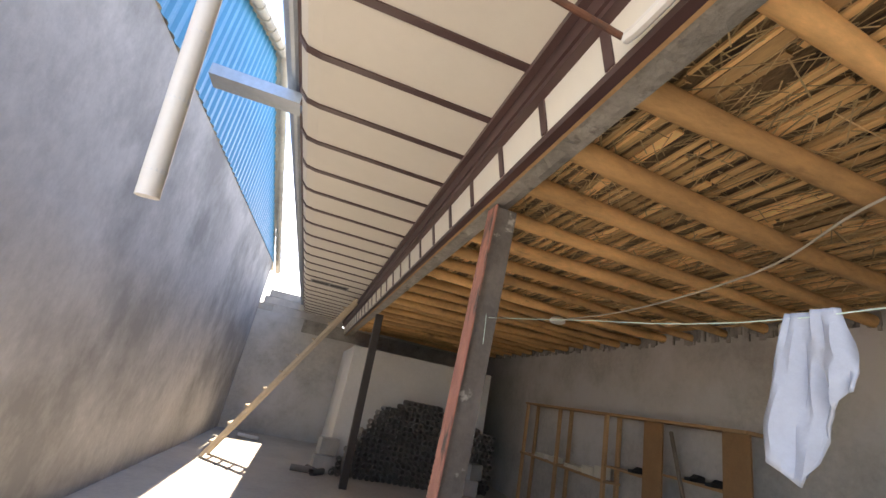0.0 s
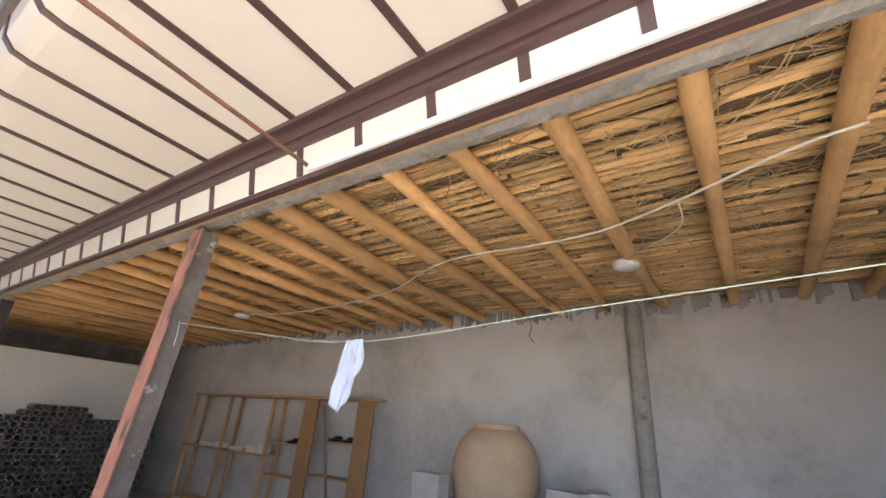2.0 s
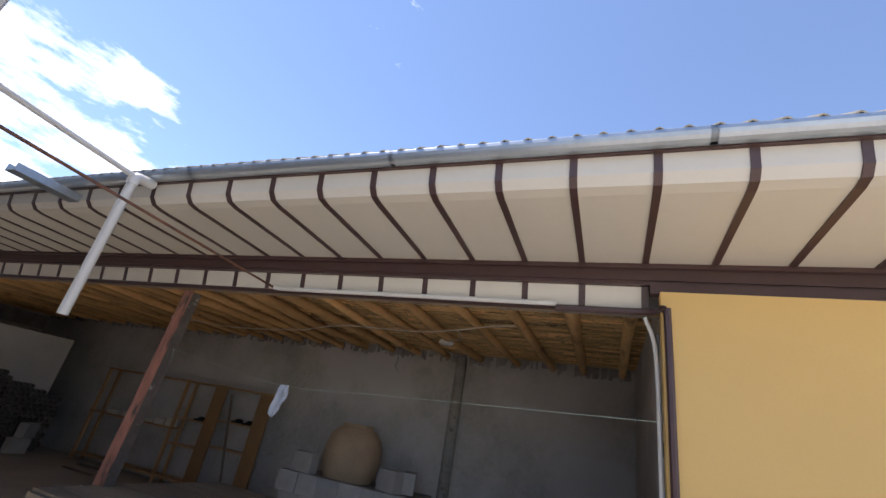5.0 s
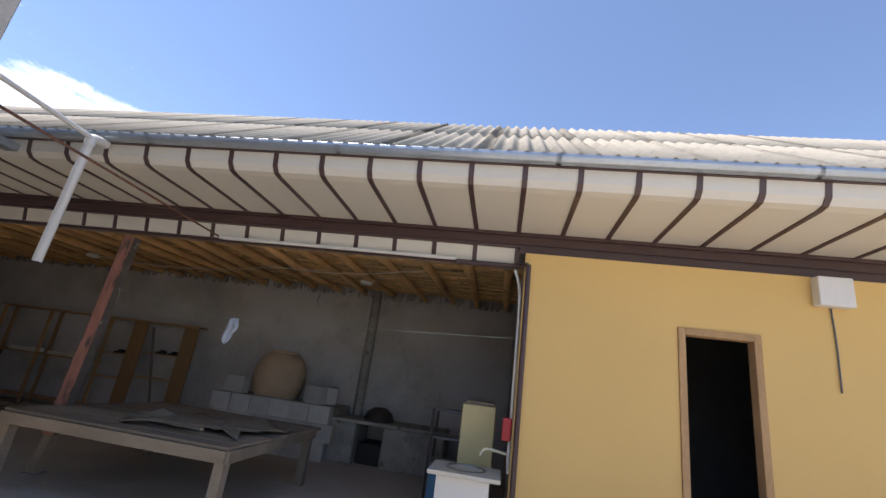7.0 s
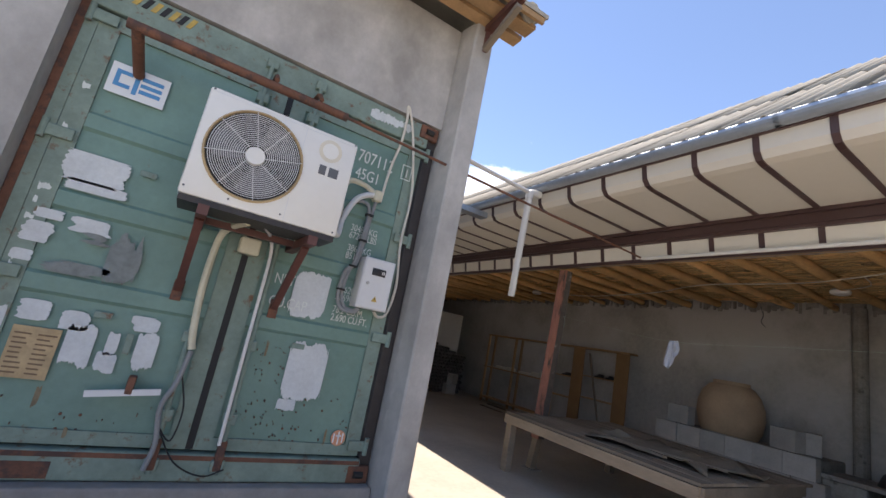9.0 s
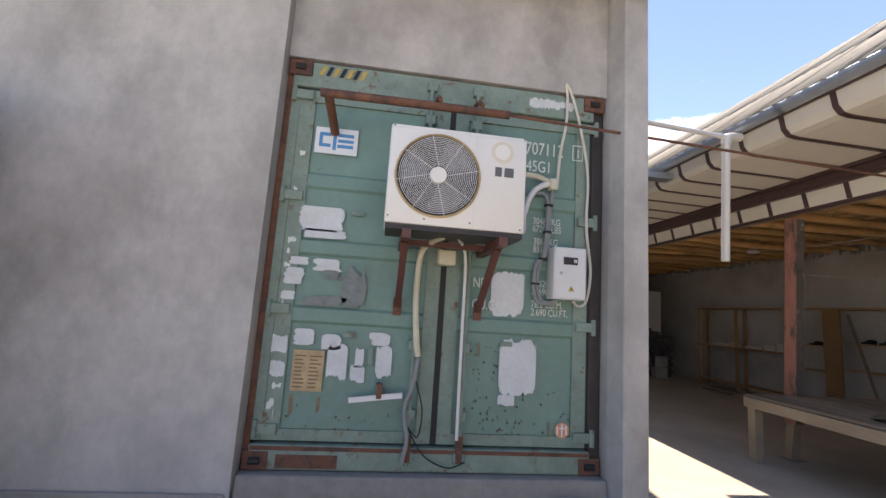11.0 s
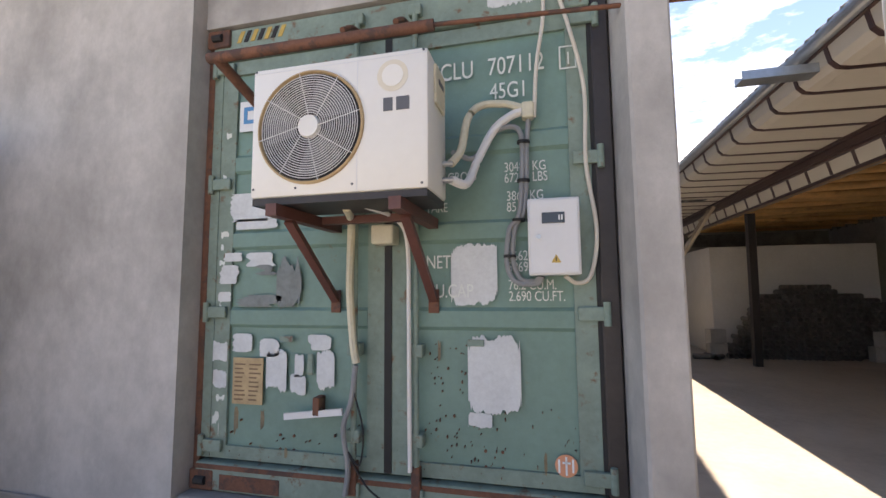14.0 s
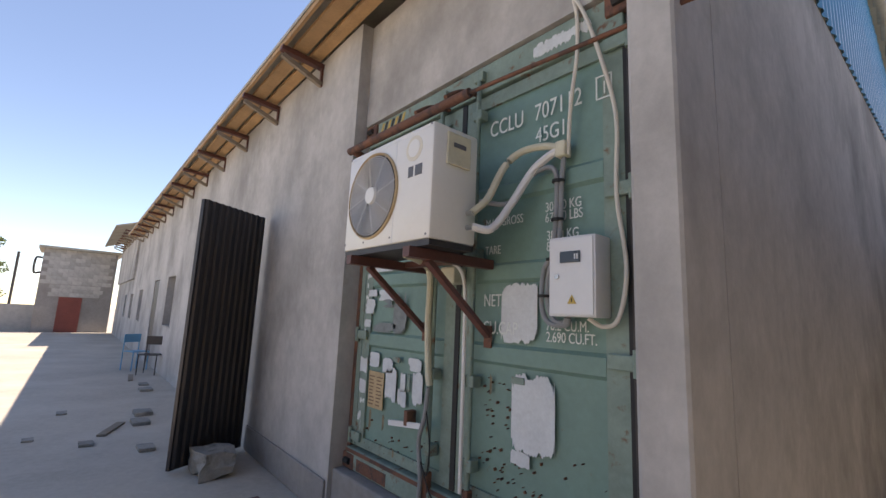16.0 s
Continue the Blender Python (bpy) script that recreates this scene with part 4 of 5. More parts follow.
structure("white_strip", ws, SOFFIT, "cream sloping strip above the porch opening", "trim")
for k in range(0, 33):
    yy = RIB0 + RIBD * k
    if yy > YB - 0.1 or yy < -3.60:
        continue
    o = part("strip_batten", prism(bmesh.new(), [(4.437, 3.134), (4.476, 2.965), (4.484, 2.965), (4.445, 3.134)], yy - 0.026, yy + 0.026), BROWN)
    tagged(o, "short brown cover strip on the cream strip", "trim", "battens on the strip", "structure")
structure("brown_fascia", boxes((4.484, 4.53, -3.64, YB - 0.03, 2.925, 2.963)), BROWN, "narrow brown fascia over the porch opening", "trim")
cb_ = bmesh.new()
prev = None
for i in range(400):
    yy = -3.70 + 15.89 * i / 399
    ring = []
    for k, (x_, z_) in enumerate(((4.533, 3.10), (4.533, 2.945), (4.585, 2.943), (4.64, 2.945), (4.69, 2.955), (4.69, 3.02), (4.69, 3.10))):
        w_ = 0.012 * noise.noise((yy * 6, k * 1.7, 0.4)) + 0.010 * noise.noise((yy * 19, k * 2.3, 5.1))
        ring.append(cb_.verts.new((x_ + (abs(w_) if k < 2 else w_), yy, z_ + (0 if k in (0, 6) else w_ * 1.2))))
    if prev:
        for k in range(7):
            cb_.faces.new((prev[k], prev[(k + 1) % 7], ring[(k + 1) % 7], ring[k]))
    prev = ring
bmesh.ops.recalc_face_normals(cb_, faces=cb_.faces)
structure("concrete_beam", cb_, RAWCON, "rough grey concrete lintel beam over the porch posts", "beam")
structure("fascia_batten", boxes((4.531, 4.55, -3.69, 12.1, 2.925, 2.943)), SAWN, "thin pine strip under the fascia", "trim")

# posts
p1 = thing("porch_post", (4.62, 1.56, 0), "square timber post with chipped red paint and dark sides", "post")
# shaft is dark grey-brown with pale flecks, behind the red face
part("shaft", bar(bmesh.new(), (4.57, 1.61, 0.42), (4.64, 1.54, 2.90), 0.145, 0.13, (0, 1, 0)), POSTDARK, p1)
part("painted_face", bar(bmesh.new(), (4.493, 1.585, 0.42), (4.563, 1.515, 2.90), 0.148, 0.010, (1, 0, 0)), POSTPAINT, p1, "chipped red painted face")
part("foot", bar(bmesh.new(), (4.53, 1.63, 0.012), (4.57, 1.61, 0.42), 0.10, 0.10, (0, 1, 0)), OLDWOOD, p1)
part("base_plate", boxes((4.44, 4.64, 1.52, 1.72, 0.0, 0.012)), RAWCON, p1)
p2 = thing("porch_post", (4.85, 7.25, 0), "dark slender steel post under the porch beam", "post")
part("shaft", bar(bmesh.new(), (4.85, 7.48, 0.0), (4.71, 7.03, 2.945), 0.13, 0.13, (0, 1, 0)), DARKSTEEL, p2)

# pole and reed ceiling
CEIL0, CEIL1 = 3.005, 3.165
rp = random.Random(11)
POLES = [(-3.51, -3.51), (-2.97, -2.90), (-2.34, -2.40), (-1.76, -1.79), (-1.18, -1.09), (-0.63, -0.43), (-0.14, 0.18), (0.38, 0.77), (0.89, 1.38), (1.39, 1.97)]
POLES += [(1.89 + 0.5 * i, 2.52 + 0.53 * i) for i in range(19)]
for yf, yb_ in POLES:
    r0 = rp.uniform(0.055, 0.075)
    b = bmesh.new()
    line = []
    wob = rp.uniform(-0.05, 0.05)
    for i in range(7):
        f = i / 6
        line.append(Vector((4.56 + (BX + 0.1 - 4.56) * f, yf + (yb_ - yf) * f + wob * math.sin(math.pi * f), CEIL0 + 0.065 + (CEIL1 - CEIL0) * f + 0.02 * math.sin(5 * f + wob * 60))))
    rings = []
    for i, c in enumerate(line):
        rr = r0 * (1 + 0.10 * math.sin(i * 2.1 + wob * 90)) * (1.0 - 0.12 * i / 6)
        rings.append([b.verts.new(c + Vector((0, rr * math.cos(2 * math.pi * k / 10), rr * math.sin(2 * math.pi * k / 10)))) for k in range(10)])
    for a_, b_ in zip(rings, rings[1:]):
        for k in range(10):
            b.faces.new((a_[k], a_[(k + 1) % 10], b_[(k + 1) % 10], b_[k]))
    b.faces.new(rings[0])
    b.faces.new(rings[-1][::-1])
    bmesh.ops.recalc_face_normals(b, faces=b.faces)
    tagged(part("ceiling_pole", b, POLE, None, smooth=True), "peeled honey-brown poplar pole carrying the reed ceiling", "pole", "poles of the porch ceiling")


def ceil_z(x):
    return CEIL0 + 0.135 + (CEIL1 - CEIL0) * (x - 4.56) / (BX - 4.56)


# reed mat over the laths; its dark colour shades the gaps
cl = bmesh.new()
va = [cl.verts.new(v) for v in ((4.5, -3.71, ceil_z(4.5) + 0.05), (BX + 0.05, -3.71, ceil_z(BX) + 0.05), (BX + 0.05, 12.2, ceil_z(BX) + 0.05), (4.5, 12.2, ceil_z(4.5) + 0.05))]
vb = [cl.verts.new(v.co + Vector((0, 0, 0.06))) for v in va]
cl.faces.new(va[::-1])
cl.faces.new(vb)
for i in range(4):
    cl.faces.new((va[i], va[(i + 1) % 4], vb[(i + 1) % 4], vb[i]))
structure("ceiling", cl, REED, "reed matting above the porch poles, colour darkened as gap shade", "ceiling")
vs, fs = [], []


def strip(c, d, ln, w, h):
    """A split lath or a stalk as a flat bar: centre, direction, length, width, height."""
    d = Vector(d).normalized()
    s = d.cross(Vector((0, 0, 1))).normalized() * (w / 2)
    u = Vector((0, 0, h / 2))
    n0 = len(vs)
    for e_ in (-1, 1):
        m_ = Vector(c) + d * (e_ * ln / 2)
        vs.extend([tuple(m_ - s - u), tuple(m_ + s - u), tuple(m_ + s * 0.8 + u), tuple(m_ - s * 0.8 + u)])
    for q in ((0, 1, 5, 4), (1, 2, 6, 5), (2, 3, 7, 6), (3, 0, 4, 7), (0, 3, 2, 1), (4, 5, 6, 7)):
        fs.append(tuple(n0 + i for i in q))


x = 4.62
while x < BX:
    y = -3.7 + rp.uniform(-0.3, 0)
    w = rp.uniform(0.02, 0.062)
    while y < 12.1:
        ln = rp.uniform(0.55, 1.5)
        if rp.random() < 0.88:
            strip((x + rp.uniform(-0.012, 0.012), y + ln / 2, ceil_z(x) + 0.012 + rp.uniform(-0.008, 0.012)), (rp.uniform(-0.035, 0.035), 1, rp.uniform(-0.012, 0.012)), ln, w * rp.uniform(0.7, 1.15), 0.018)
        y += ln + rp.uniform(-0.02, 0.05)
    x += w + rp.uniform(0.008, 0.05)
me = bpy.data.meshes.new("ceiling_laths")
me.from_pydata(vs, [], fs)
me.materials.append(LATH)
tagged(new("ceiling_laths", me), "split honey-coloured laths laid across the poles", "laths", kind="stuff")
vs, fs = [], []
for i in range(10500):
    xx, yy = rp.uniform(4.6, BX - 0.05), rp.uniform(-3.68, 9.0) if i % 4 else rp.uniform(-3.68, 3.0)
    a = rp.gauss(0.0, 0.7)
    strip((xx, yy, ceil_z(xx) + rp.uniform(-0.022, 0.045)), (math.sin(a), math.cos(a), rp.uniform(-0.16, 0.12)), rp.uniform(0.08, 0.32), rp.uniform(0.003, 0.008), 0.003)
me = bpy.data.meshes.new("ceiling_straw")
me.from_pydata(vs, [], fs)
me.materials.append(STRAW)
tagged(new("ceiling_straw", me), "loose reed stalks poking out between the laths", "straw", kind="stuff")
# crumbling mortar along the top of the back wall
vs, fs = [], []
me_b = bmesh.new()
for i in range(420):
    yy = rp.uniform(-3.66, 12.0)
    s = rp.uniform(0.012, 0.06)
    box(me_b, BX - rp.uniform(0.004, 0.03), BX + 0.02, yy, yy + s * 1.6, 3.15 + rp.uniform(-0.05, 0.07), 3.30)
tagged(part("mortar_lumps", me_b, RAWCON), "crumbling mortar between the pole ends on the wall top", "mortar", kind="stuff")
structure("wall_column", rods(((8.66, -0.75, 0), (8.66, -0.75, 3.2)), r=0.095, n=14), RAWCON, "round cement-covered column against the back wall", "column")

# ceiling lamps with their cable
for (xx, yy, zz) in ((6.9, -1.05, 3.085), (6.84, 4.51, 3.06)):
    lp = thing("ceiling_lamp", (xx, yy, zz), "round cream ceiling lamp, switched off, under the poles", "lamp", "lamps under the porch ceiling")
    b = bmesh.new()
    lathe(b, [(0.001, -0.045), (0.08, -0.045), (0.105, -0.03), (0.11, 0.0), (0.085, 0.03), (0.05, 0.045), (0.001, 0.045)], (xx, yy, zz), 24)
    part("shade", b, PVC, lp, smooth=True)
    part("mount", rods(((xx, yy, zz + 0.04), (xx, yy, zz + 0.10)), r=0.035), BLACK, lp)
cable("lamp_cable", 0.0075, CORD, "sagging white cable under the poles", [(6.84, 4.51, 3.06), (6.74, 2.93, 2.96), (6.58, 1.41, 2.99), (6.12, 0.47, 2.99), (6.00, -0.02, 2.99), (6.02, -0.55, 2.99), (5.98, -1.07, 2.99), (5.75, -1.59, 2.99), (5.46, -2.10, 2.99), (5.38, -2.37, 2.99)])
cable("lamp_cable", 0.005, CORD, "thin white cable to the lamp", [(5.75, -1.59, 2.995), (6.1, -1.55, 2.975), (6.5, -1.25, 3.02), (6.86, -1.05, 3.1)])
cable("hanging_wire", 0.006, INK, "thin dark wire hanging from the wall top", [(8.70, 0.62, 3.2), (8.69, 0.57, 3.05), (8.69, 0.60, 2.93), (8.68, 0.53, 2.83)])

# washing line and towel
LA, LM, LB = Vector((4.64, 1.49, 2.20)), Vector((4.62, -0.26, 1.985)), Vector((4.33, -3.68, 2.11))
cable("washing_line", 0.0013, LINE, "pale washing line between the post and the house corner", [LA, (LA + LM) / 2 + Vector((0, 0, -0.01)), LM, (LM * 2 + LB) / 3 + Vector((0, 0, 0.0)), (LM + LB * 2) / 3, LB], n=6)
cable("line_end", 0.0016, LINE, "loose end of the washing line", [(4.60, 1.43, 2.2), (4.59, 1.39, 2.1), (4.6, 1.41, 2.03)], n=6)
tw = bmesh.new()
gridv = []
for i in range(25):
    row = []
    for j in range(15):
        u, v = j / 14 - 0.5, i / 24
        wdt = 0.095 + 0.115 * min(1, v * 1.3)
        fold = 0.016 * math.sin(8 * u + 2.2 * v) + 0.010 * math.sin(19 * u - 3 * v) + 0.006 * math.sin(31 * u + 9 * v)
        drop = 0.25 + 0.07 * math.sin(5.2 * u + 0.4) - 0.06 * max(0, -u) + 0.012 * math.sin(16 * u)
        zz = LM.z + 0.012 - v * drop
        row.append(tw.verts.new((LM.x + fold * (0.4 + 0.6 * v) + 0.012 * v, LM.y + u * wdt + 0.045 * v * (0.6 - u), zz)))
    gridv.append(row)
for i in range(24):
    for j in range(14):
        tw.faces.new((gridv[i][j], gridv[i][j + 1], gridv[i + 1][j + 1], gridv[i + 1][j]))
towel = tagged(part("towel", tw, CLOTH, None, smooth=True), "crumpled pale blue towel hanging on the washing line", "towel")
so = towel.modifiers.new("thickness", "SOLIDIFY")
so.thickness = 0.006
so.offset = 0
cable("conduit", 0.022, PVC, "white plastic conduit along the fascia of the porch", [(4.44, 0.13, 2.965), (4.445, -0.06, 2.955), (4.45, -1.2, 2.958), (4.45, -2.2, 2.958), (4.45, -2.9, 2.958)])
cable("corner_pipe", 0.028, BROWN, "dark brown pipe round the corner of the yellow wall", [(4.43, -2.9, 2.915), (4.43, -3.58, 2.92), (4.28, -3.70, 2.90), (4.27, -3.72, 2.75), (4.27, -3.72, 1.5), (4.27, -3.72, 0.02)])
cable("corner_cable", 0.016, PVC, "white cable down the porch corner", [(4.45, -3.58, 2.88), (4.46, -3.65, 2.6), (4.46, -3.66, 1.8), (4.46, -3.66, 0.9)])
cable("corner_cable", 0.010, GREYHOSE, "grey cable loop down the porch corner", [(4.6, -3.68, 2.8), (4.75, -3.68, 2.4), (4.72, -3.68, 2.0), (4.55, -3.68, 1.75), (4.52, -3.68, 2.0)])

# white drain pipe held out from the eave, its gutter outlet
dp_ = thing("drain_pipe", (2.95, 0.66, 3.35), "white plastic drain pipe hanging from the eave gutter", "pipe")
part("pipe", rods(((2.95, 0.66, 3.40), (3.03, 0.805, 2.165)), r=0.04, n=16), PVC, dp_, smooth=True)
part("elbow", tubes(0.047, [(2.95, 0.66, 3.35), (2.955, 0.66, 3.42), (3.03, 0.68, 3.45), (3.14, 0.70, 3.47)], n=12), PVC, dp_, smooth=True)
part("supply_pipe", rods(((1.5, 0.40, 3.37), (2.97, 0.66, 3.43)), r=0.024, n=12), PVC, dp_, smooth=True)
for k in range(4):
    zz = 2.25 + 0.28 * k
    c = Vector((3.03, 0.805, 2.165)).lerp(Vector((2.95, 0.66, 3.40)), (zz - 2.165) / 1.235)
    part("print_band", rods((tuple(c), tuple(c + Vector((0, 0, 0.018)))), r=0.0406, n=16), BOXGREY, dp_)
stb = thing("gutter_outlet", (2.9, 1.9, 3.34), "bent galvanised gutter outlet sticking out from the eave", "gutter")
part("channel", boxes((2.62, 3.2, 1.83, 1.99, 3.36, 3.367), (2.62, 3.2, 1.83, 1.838, 3.367, 3.44), (2.62, 3.2, 1.982, 1.99, 3.367, 3.44)), GALV, stb)

vn = thing("soffit_vent", (3.7, 7.3, 3.30), "dark open vent with two slots in the cream soffit", "vent")
part("frame", boxes((3.36, 4.06, 7.20, 7.23, 3.292, 3.304), (3.36, 4.06, 7.40, 7.43, 3.292, 3.304), (3.36, 3.39, 7.23, 7.40, 3.292, 3.304), (4.03, 4.06, 7.23, 7.40, 3.292, 3.304), (3.695, 3.725, 7.23, 7.40, 3.292, 3.304)), GREYHOSE, vn)
part("slot", boxes((3.39, 3.695, 7.23, 7.40, 3.297, 3.304)), BLACK, vn)
part("slot", boxes((3.725, 4.03, 7.23, 7.40, 3.297, 3.304)), BLACK, vn)

# timber platform
pt = thing("timber_platform", (4.6, 0.2, 0), "low weathered timber sleeping platform beside the post", "platform")
PC = [(3.93, 1.60), (3.82, -1.07), (6.05, -0.98), (6.2, 1.62)]
for i in range(11):
    f0, f1 = i / 11, (i + 0.97) / 11
    q = [(PC[0][0] + (PC[3][0] - PC[0][0]) * f0, PC[0][1]), (PC[0][0] + (PC[3][0] - PC[0][0]) * f1, PC[0][1]),
         (PC[1][0] + (PC[2][0] - PC[1][0]) * f1, PC[1][1]), (PC[1][0] + (PC[2][0] - PC[1][0]) * f0, PC[1][1])]
    part("board", prism(bmesh.new(), q, 0.715 + 0.004 * (i % 2), 0.74 + 0.004 * (i % 3), "z"), OLDWOOD, pt)
for a, b in ((0, 1), (1, 2), (2, 3), (3, 0)):
    A, B = Vector((*PC[a], 0.655)), Vector((*PC[b], 0.655))
    part("rail", bar(bmesh.new(), A, B, 0.06, 0.11), OLDWOOD, pt)
for c in PC:
    cx, cy = c[0] + (4.8 - c[0]) * 0.05, c[1] + (0 - c[1]) * 0.05
    part("leg", bar(bmesh.new(), (cx, cy, 0), (cx, cy, 0.60), 0.10, 0.10, (0, 1, 0)), OLDWOOD, pt)
ck = bmesh.new()
rows_ = []
for i in range(16):
    row = []
    for j in range(10):
        u, v = i / 15, j / 9
        row.append(ck.verts.new((4.15 + 0.9 * v + 0.15 * math.sin(4 * u), -0.95 + 1.3 * u + 0.12 * math.sin(5 * v), 0.757 + 0.045 * abs(math.sin(6 * u + 3 * v)) + 0.04 * noise.noise((u * 5, v * 5, 1.3)) ** 2 * 4)))
    rows_.append(row)
for i in range(15):
    for j in range(9):
        ck.faces.new((rows_[i][j], rows_[i][j + 1], rows_[i + 1][j + 1], rows_[i + 1][j]))
ckt = tagged(part("sackcloth", ck, SACK, None, smooth=True), "crumpled dusty sackcloth lying on the platform", "cloth")
so = ckt.modifiers.new("thickness", "SOLIDIFY")
so.thickness = 0.01
for k, (a, b) in enumerate((((4.05, -0.6, 0.82), (4.35, 0.5, 0.80)), ((4.6, -0.9, 0.80), (4.2, -0.2, 0.81)))):
    o = part("stick", bar(bmesh.new(), a, b, 0.05, 0.025), OLDWOOD)
    tagged(o, "loose weathered slat on the sackcloth", "slat")

# clay oven jar and the blocks that hold it
jr = thing("clay_oven", (8.15, 0.79, 0.88), "large round clay oven jar standing on concrete blocks", "clay oven")
b = bmesh.new()
lathe(b, [(0.001, 0.0), (0.40, 0.0), (0.46, 0.12), (0.50, 0.32), (0.49, 0.5), (0.43, 0.68), (0.33, 0.80), (0.27, 0.83), (0.275, 0.88), (0.25, 0.885), (0.235, 0.84), (0.30, 0.74), (0.001, 0.6)], (8.15, 0.79, 0.88), 40)
part("body", b, CLAY, jr, smooth=True)
BM = bmesh.new()
box(BM, -0.19, 0.19, -0.095, 0.095, -0.15, 0.15, bevel=0.008)
BLOCK_MESH = bpy.data.meshes.new("concrete_block")
BM.to_mesh(BLOCK_MESH)
BM.free()
BLOCK_MESH.materials.append(BLOCK)


def block(x, y, z, turn, tilt=0):
    o = new("concrete_block", BLOCK_MESH)
    o.matrix_world = pose(x, y, z, 0, tilt, turn)
    return tagged(o, "pale grey concrete block in the stack under the clay oven", "block", "blocks round the clay oven")


rb_ = random.Random(3)
for row in range(3):
    for i in range(6):
        block(7.62 + rb_.uniform(-0.015, 0.015), 1.42 - 0.385 * i + (0.0 if row % 2 else 0.1), 0.152 + 0.302 * row, 90 + rb_.uniform(-2, 2))
block(7.64, 1.33, 1.065, 84)
block(7.66, -0.22, 1.065, 70)
block(7.95, -0.42, 1.065, 20)
structure("oven_hearth", boxes((7.74, BX - 0.01, -0.55, 1.68, 0, 0.878), bevel=0.02), RAWCON, "rough clay hearth behind the blocks", "hearth")

# shelf rack against the back wall
sh = thing("shelf_rack", (8.5, 5.0, 0), "bare wooden shelf rack, half empty, leaning on the back wall", "shelf")
for yy in (8.05, 6.78, 5.42):
    part("upright", boxes((8.40, 8.45, yy - 0.03, yy + 0.03, 0, 2.0)), SAWN, sh)
    part("upright", boxes((8.64, 8.69, yy - 0.03, yy + 0.03, 0, 2.0)), SAWN, sh)
part("top_rail", boxes((8.38, 8.70, 3.0, 8.1, 2.0, 2.035)), SAWN, sh)
for z, ya, yb in ((1.02, 5.37, 8.1), (0.12, 3.05, 8.1)):
    part("shelf", boxes((8.38, 8.70, ya, yb, z, z + 0.035)), SAWN, sh)
for yy in (4.40, 3.16):
    part("side_panel", boxes((8.40, 8.425, yy - 0.17, yy + 0.17, 0.16, 1.995)), CHIP, sh)
for z in (1.35, 0.85):
    part("shelf", boxes((8.40, 8.69, 3.34, 4.22, z, z + 0.025)), SAWN, sh)
    part("shelf", boxes((8.40, 8.69, 4.58, 5.38, z - 0.1, z - 0.075)), SAWN, sh)
o = part("stick", bar(bmesh.new(), (8.36, 3.55, 0.16), (8.37, 4.05, 1.9), 0.035, 0.035), OLDWOOD)
tagged(o, "pale stick leaning on the shelf rack", "stick")
for k, (yy, w, h_) in enumerate(((7.4, 0.35, 0.07), (6.95, 0.2, 0.09), (6.3, 0.45, 0.06), (5.85, 0.3, 0.12), (5.58, 0.16, 0.17))):
    o = part("cardboard_box", boxes((8.43, 8.62, yy - w / 2, yy + w / 2, 1.056, 1.056 + h_), bevel=0.006), TABLETOP)
    tagged(o, "pale scrap packing on the shelf rack", "packing", "scraps on the shelf")
for k, (yy, zz) in enumerate(((3.55, 1.376), (3.85, 1.376), (4.85, 1.276))):
    sp_ = bmesh.new()
    prism(sp_, [(8.43, zz), (8.66, zz), (8.66, zz + 0.07), (8.58, zz + 0.085), (8.52, zz + 0.045), (8.43, zz + 0.035)], yy - 0.045, yy + 0.045)
    tagged(part("shoe", sp_, BLACK), "worn black shoe on the shelf rack", "shoe", "shoes on the shelf")
o = part("log", rods(((8.2, 2.9, 0.10), (8.1, 1.75, 0.10)), r=0.10, n=12), RAWCON)
tagged(o, "dark log lying by the back wall", "log")
for k in range(5):
    a0 = rb_.uniform(3, 6.5)
    o = part("scrap_board", boxes((7.6 + 0.12 * k, 7.7 + 0.12 * k, a0, a0 + 0.9, 0.002, 0.02 + 0.002 * k)), OLDWOOD)
    tagged(o, "scrap board lying on the porch floor", "board", "boards on the floor")

# white box room and the stack of drain tubes
structure("cold_room", boxes((4.59, 7.84, 8.92, 12.1, 0, 2.47), bevel=0.01), WHITEWASH, "pale plastered box room at the end of the porch", "box room")
TUBE_L, TUBE_R = 0.34, 0.056
tm = bmesh.new()
n_ = 12
rings = []
for r_, yy in ((TUBE_R, 0.0), (TUBE_R, TUBE_L), (TUBE_R * 0.8, TUBE_L), (TUBE_R * 0.8, 0.0)):
    rings.append([tm.verts.new((r_ * math.cos(2 * math.pi * i / n_), yy, r_ * math.sin(2 * math.pi * i / n_))) for i in range(n_)])
for a_, b_ in ((0, 1), (2, 3), (3, 0)):
    for i in range(n_):
        tm.faces.new((rings[a_][i], rings[a_][(i + 1) % n_], rings[b_][(i + 1) % n_], rings[b_][i]))
bmesh.ops.recalc_face_normals(tm, faces=tm.faces)
for f in tm.faces:
    f.smooth = True
TUBE_MESH = bpy.data.meshes.new("drain_tube")
tm.to_mesh(TUBE_MESH)
tm.free()
TUBE_MESH.materials.append(TUBEGREY)
TUBE_MESH.set_sharp_from_angle(angle=radians(40))
rt = random.Random(8)
STACK_Y = 8.45
count = 0
rest_v, rest_f = [], []
base_v = [tuple(v.co) for v in TUBE_MESH.vertices]
base_f = [tuple(p_.vertices) for p_ in TUBE_MESH.polygons]
stack = thing("tube_stack", (6.6, STACK_Y, 0), "heap of short grey drain tubes stacked with open ends outward", "tubes")
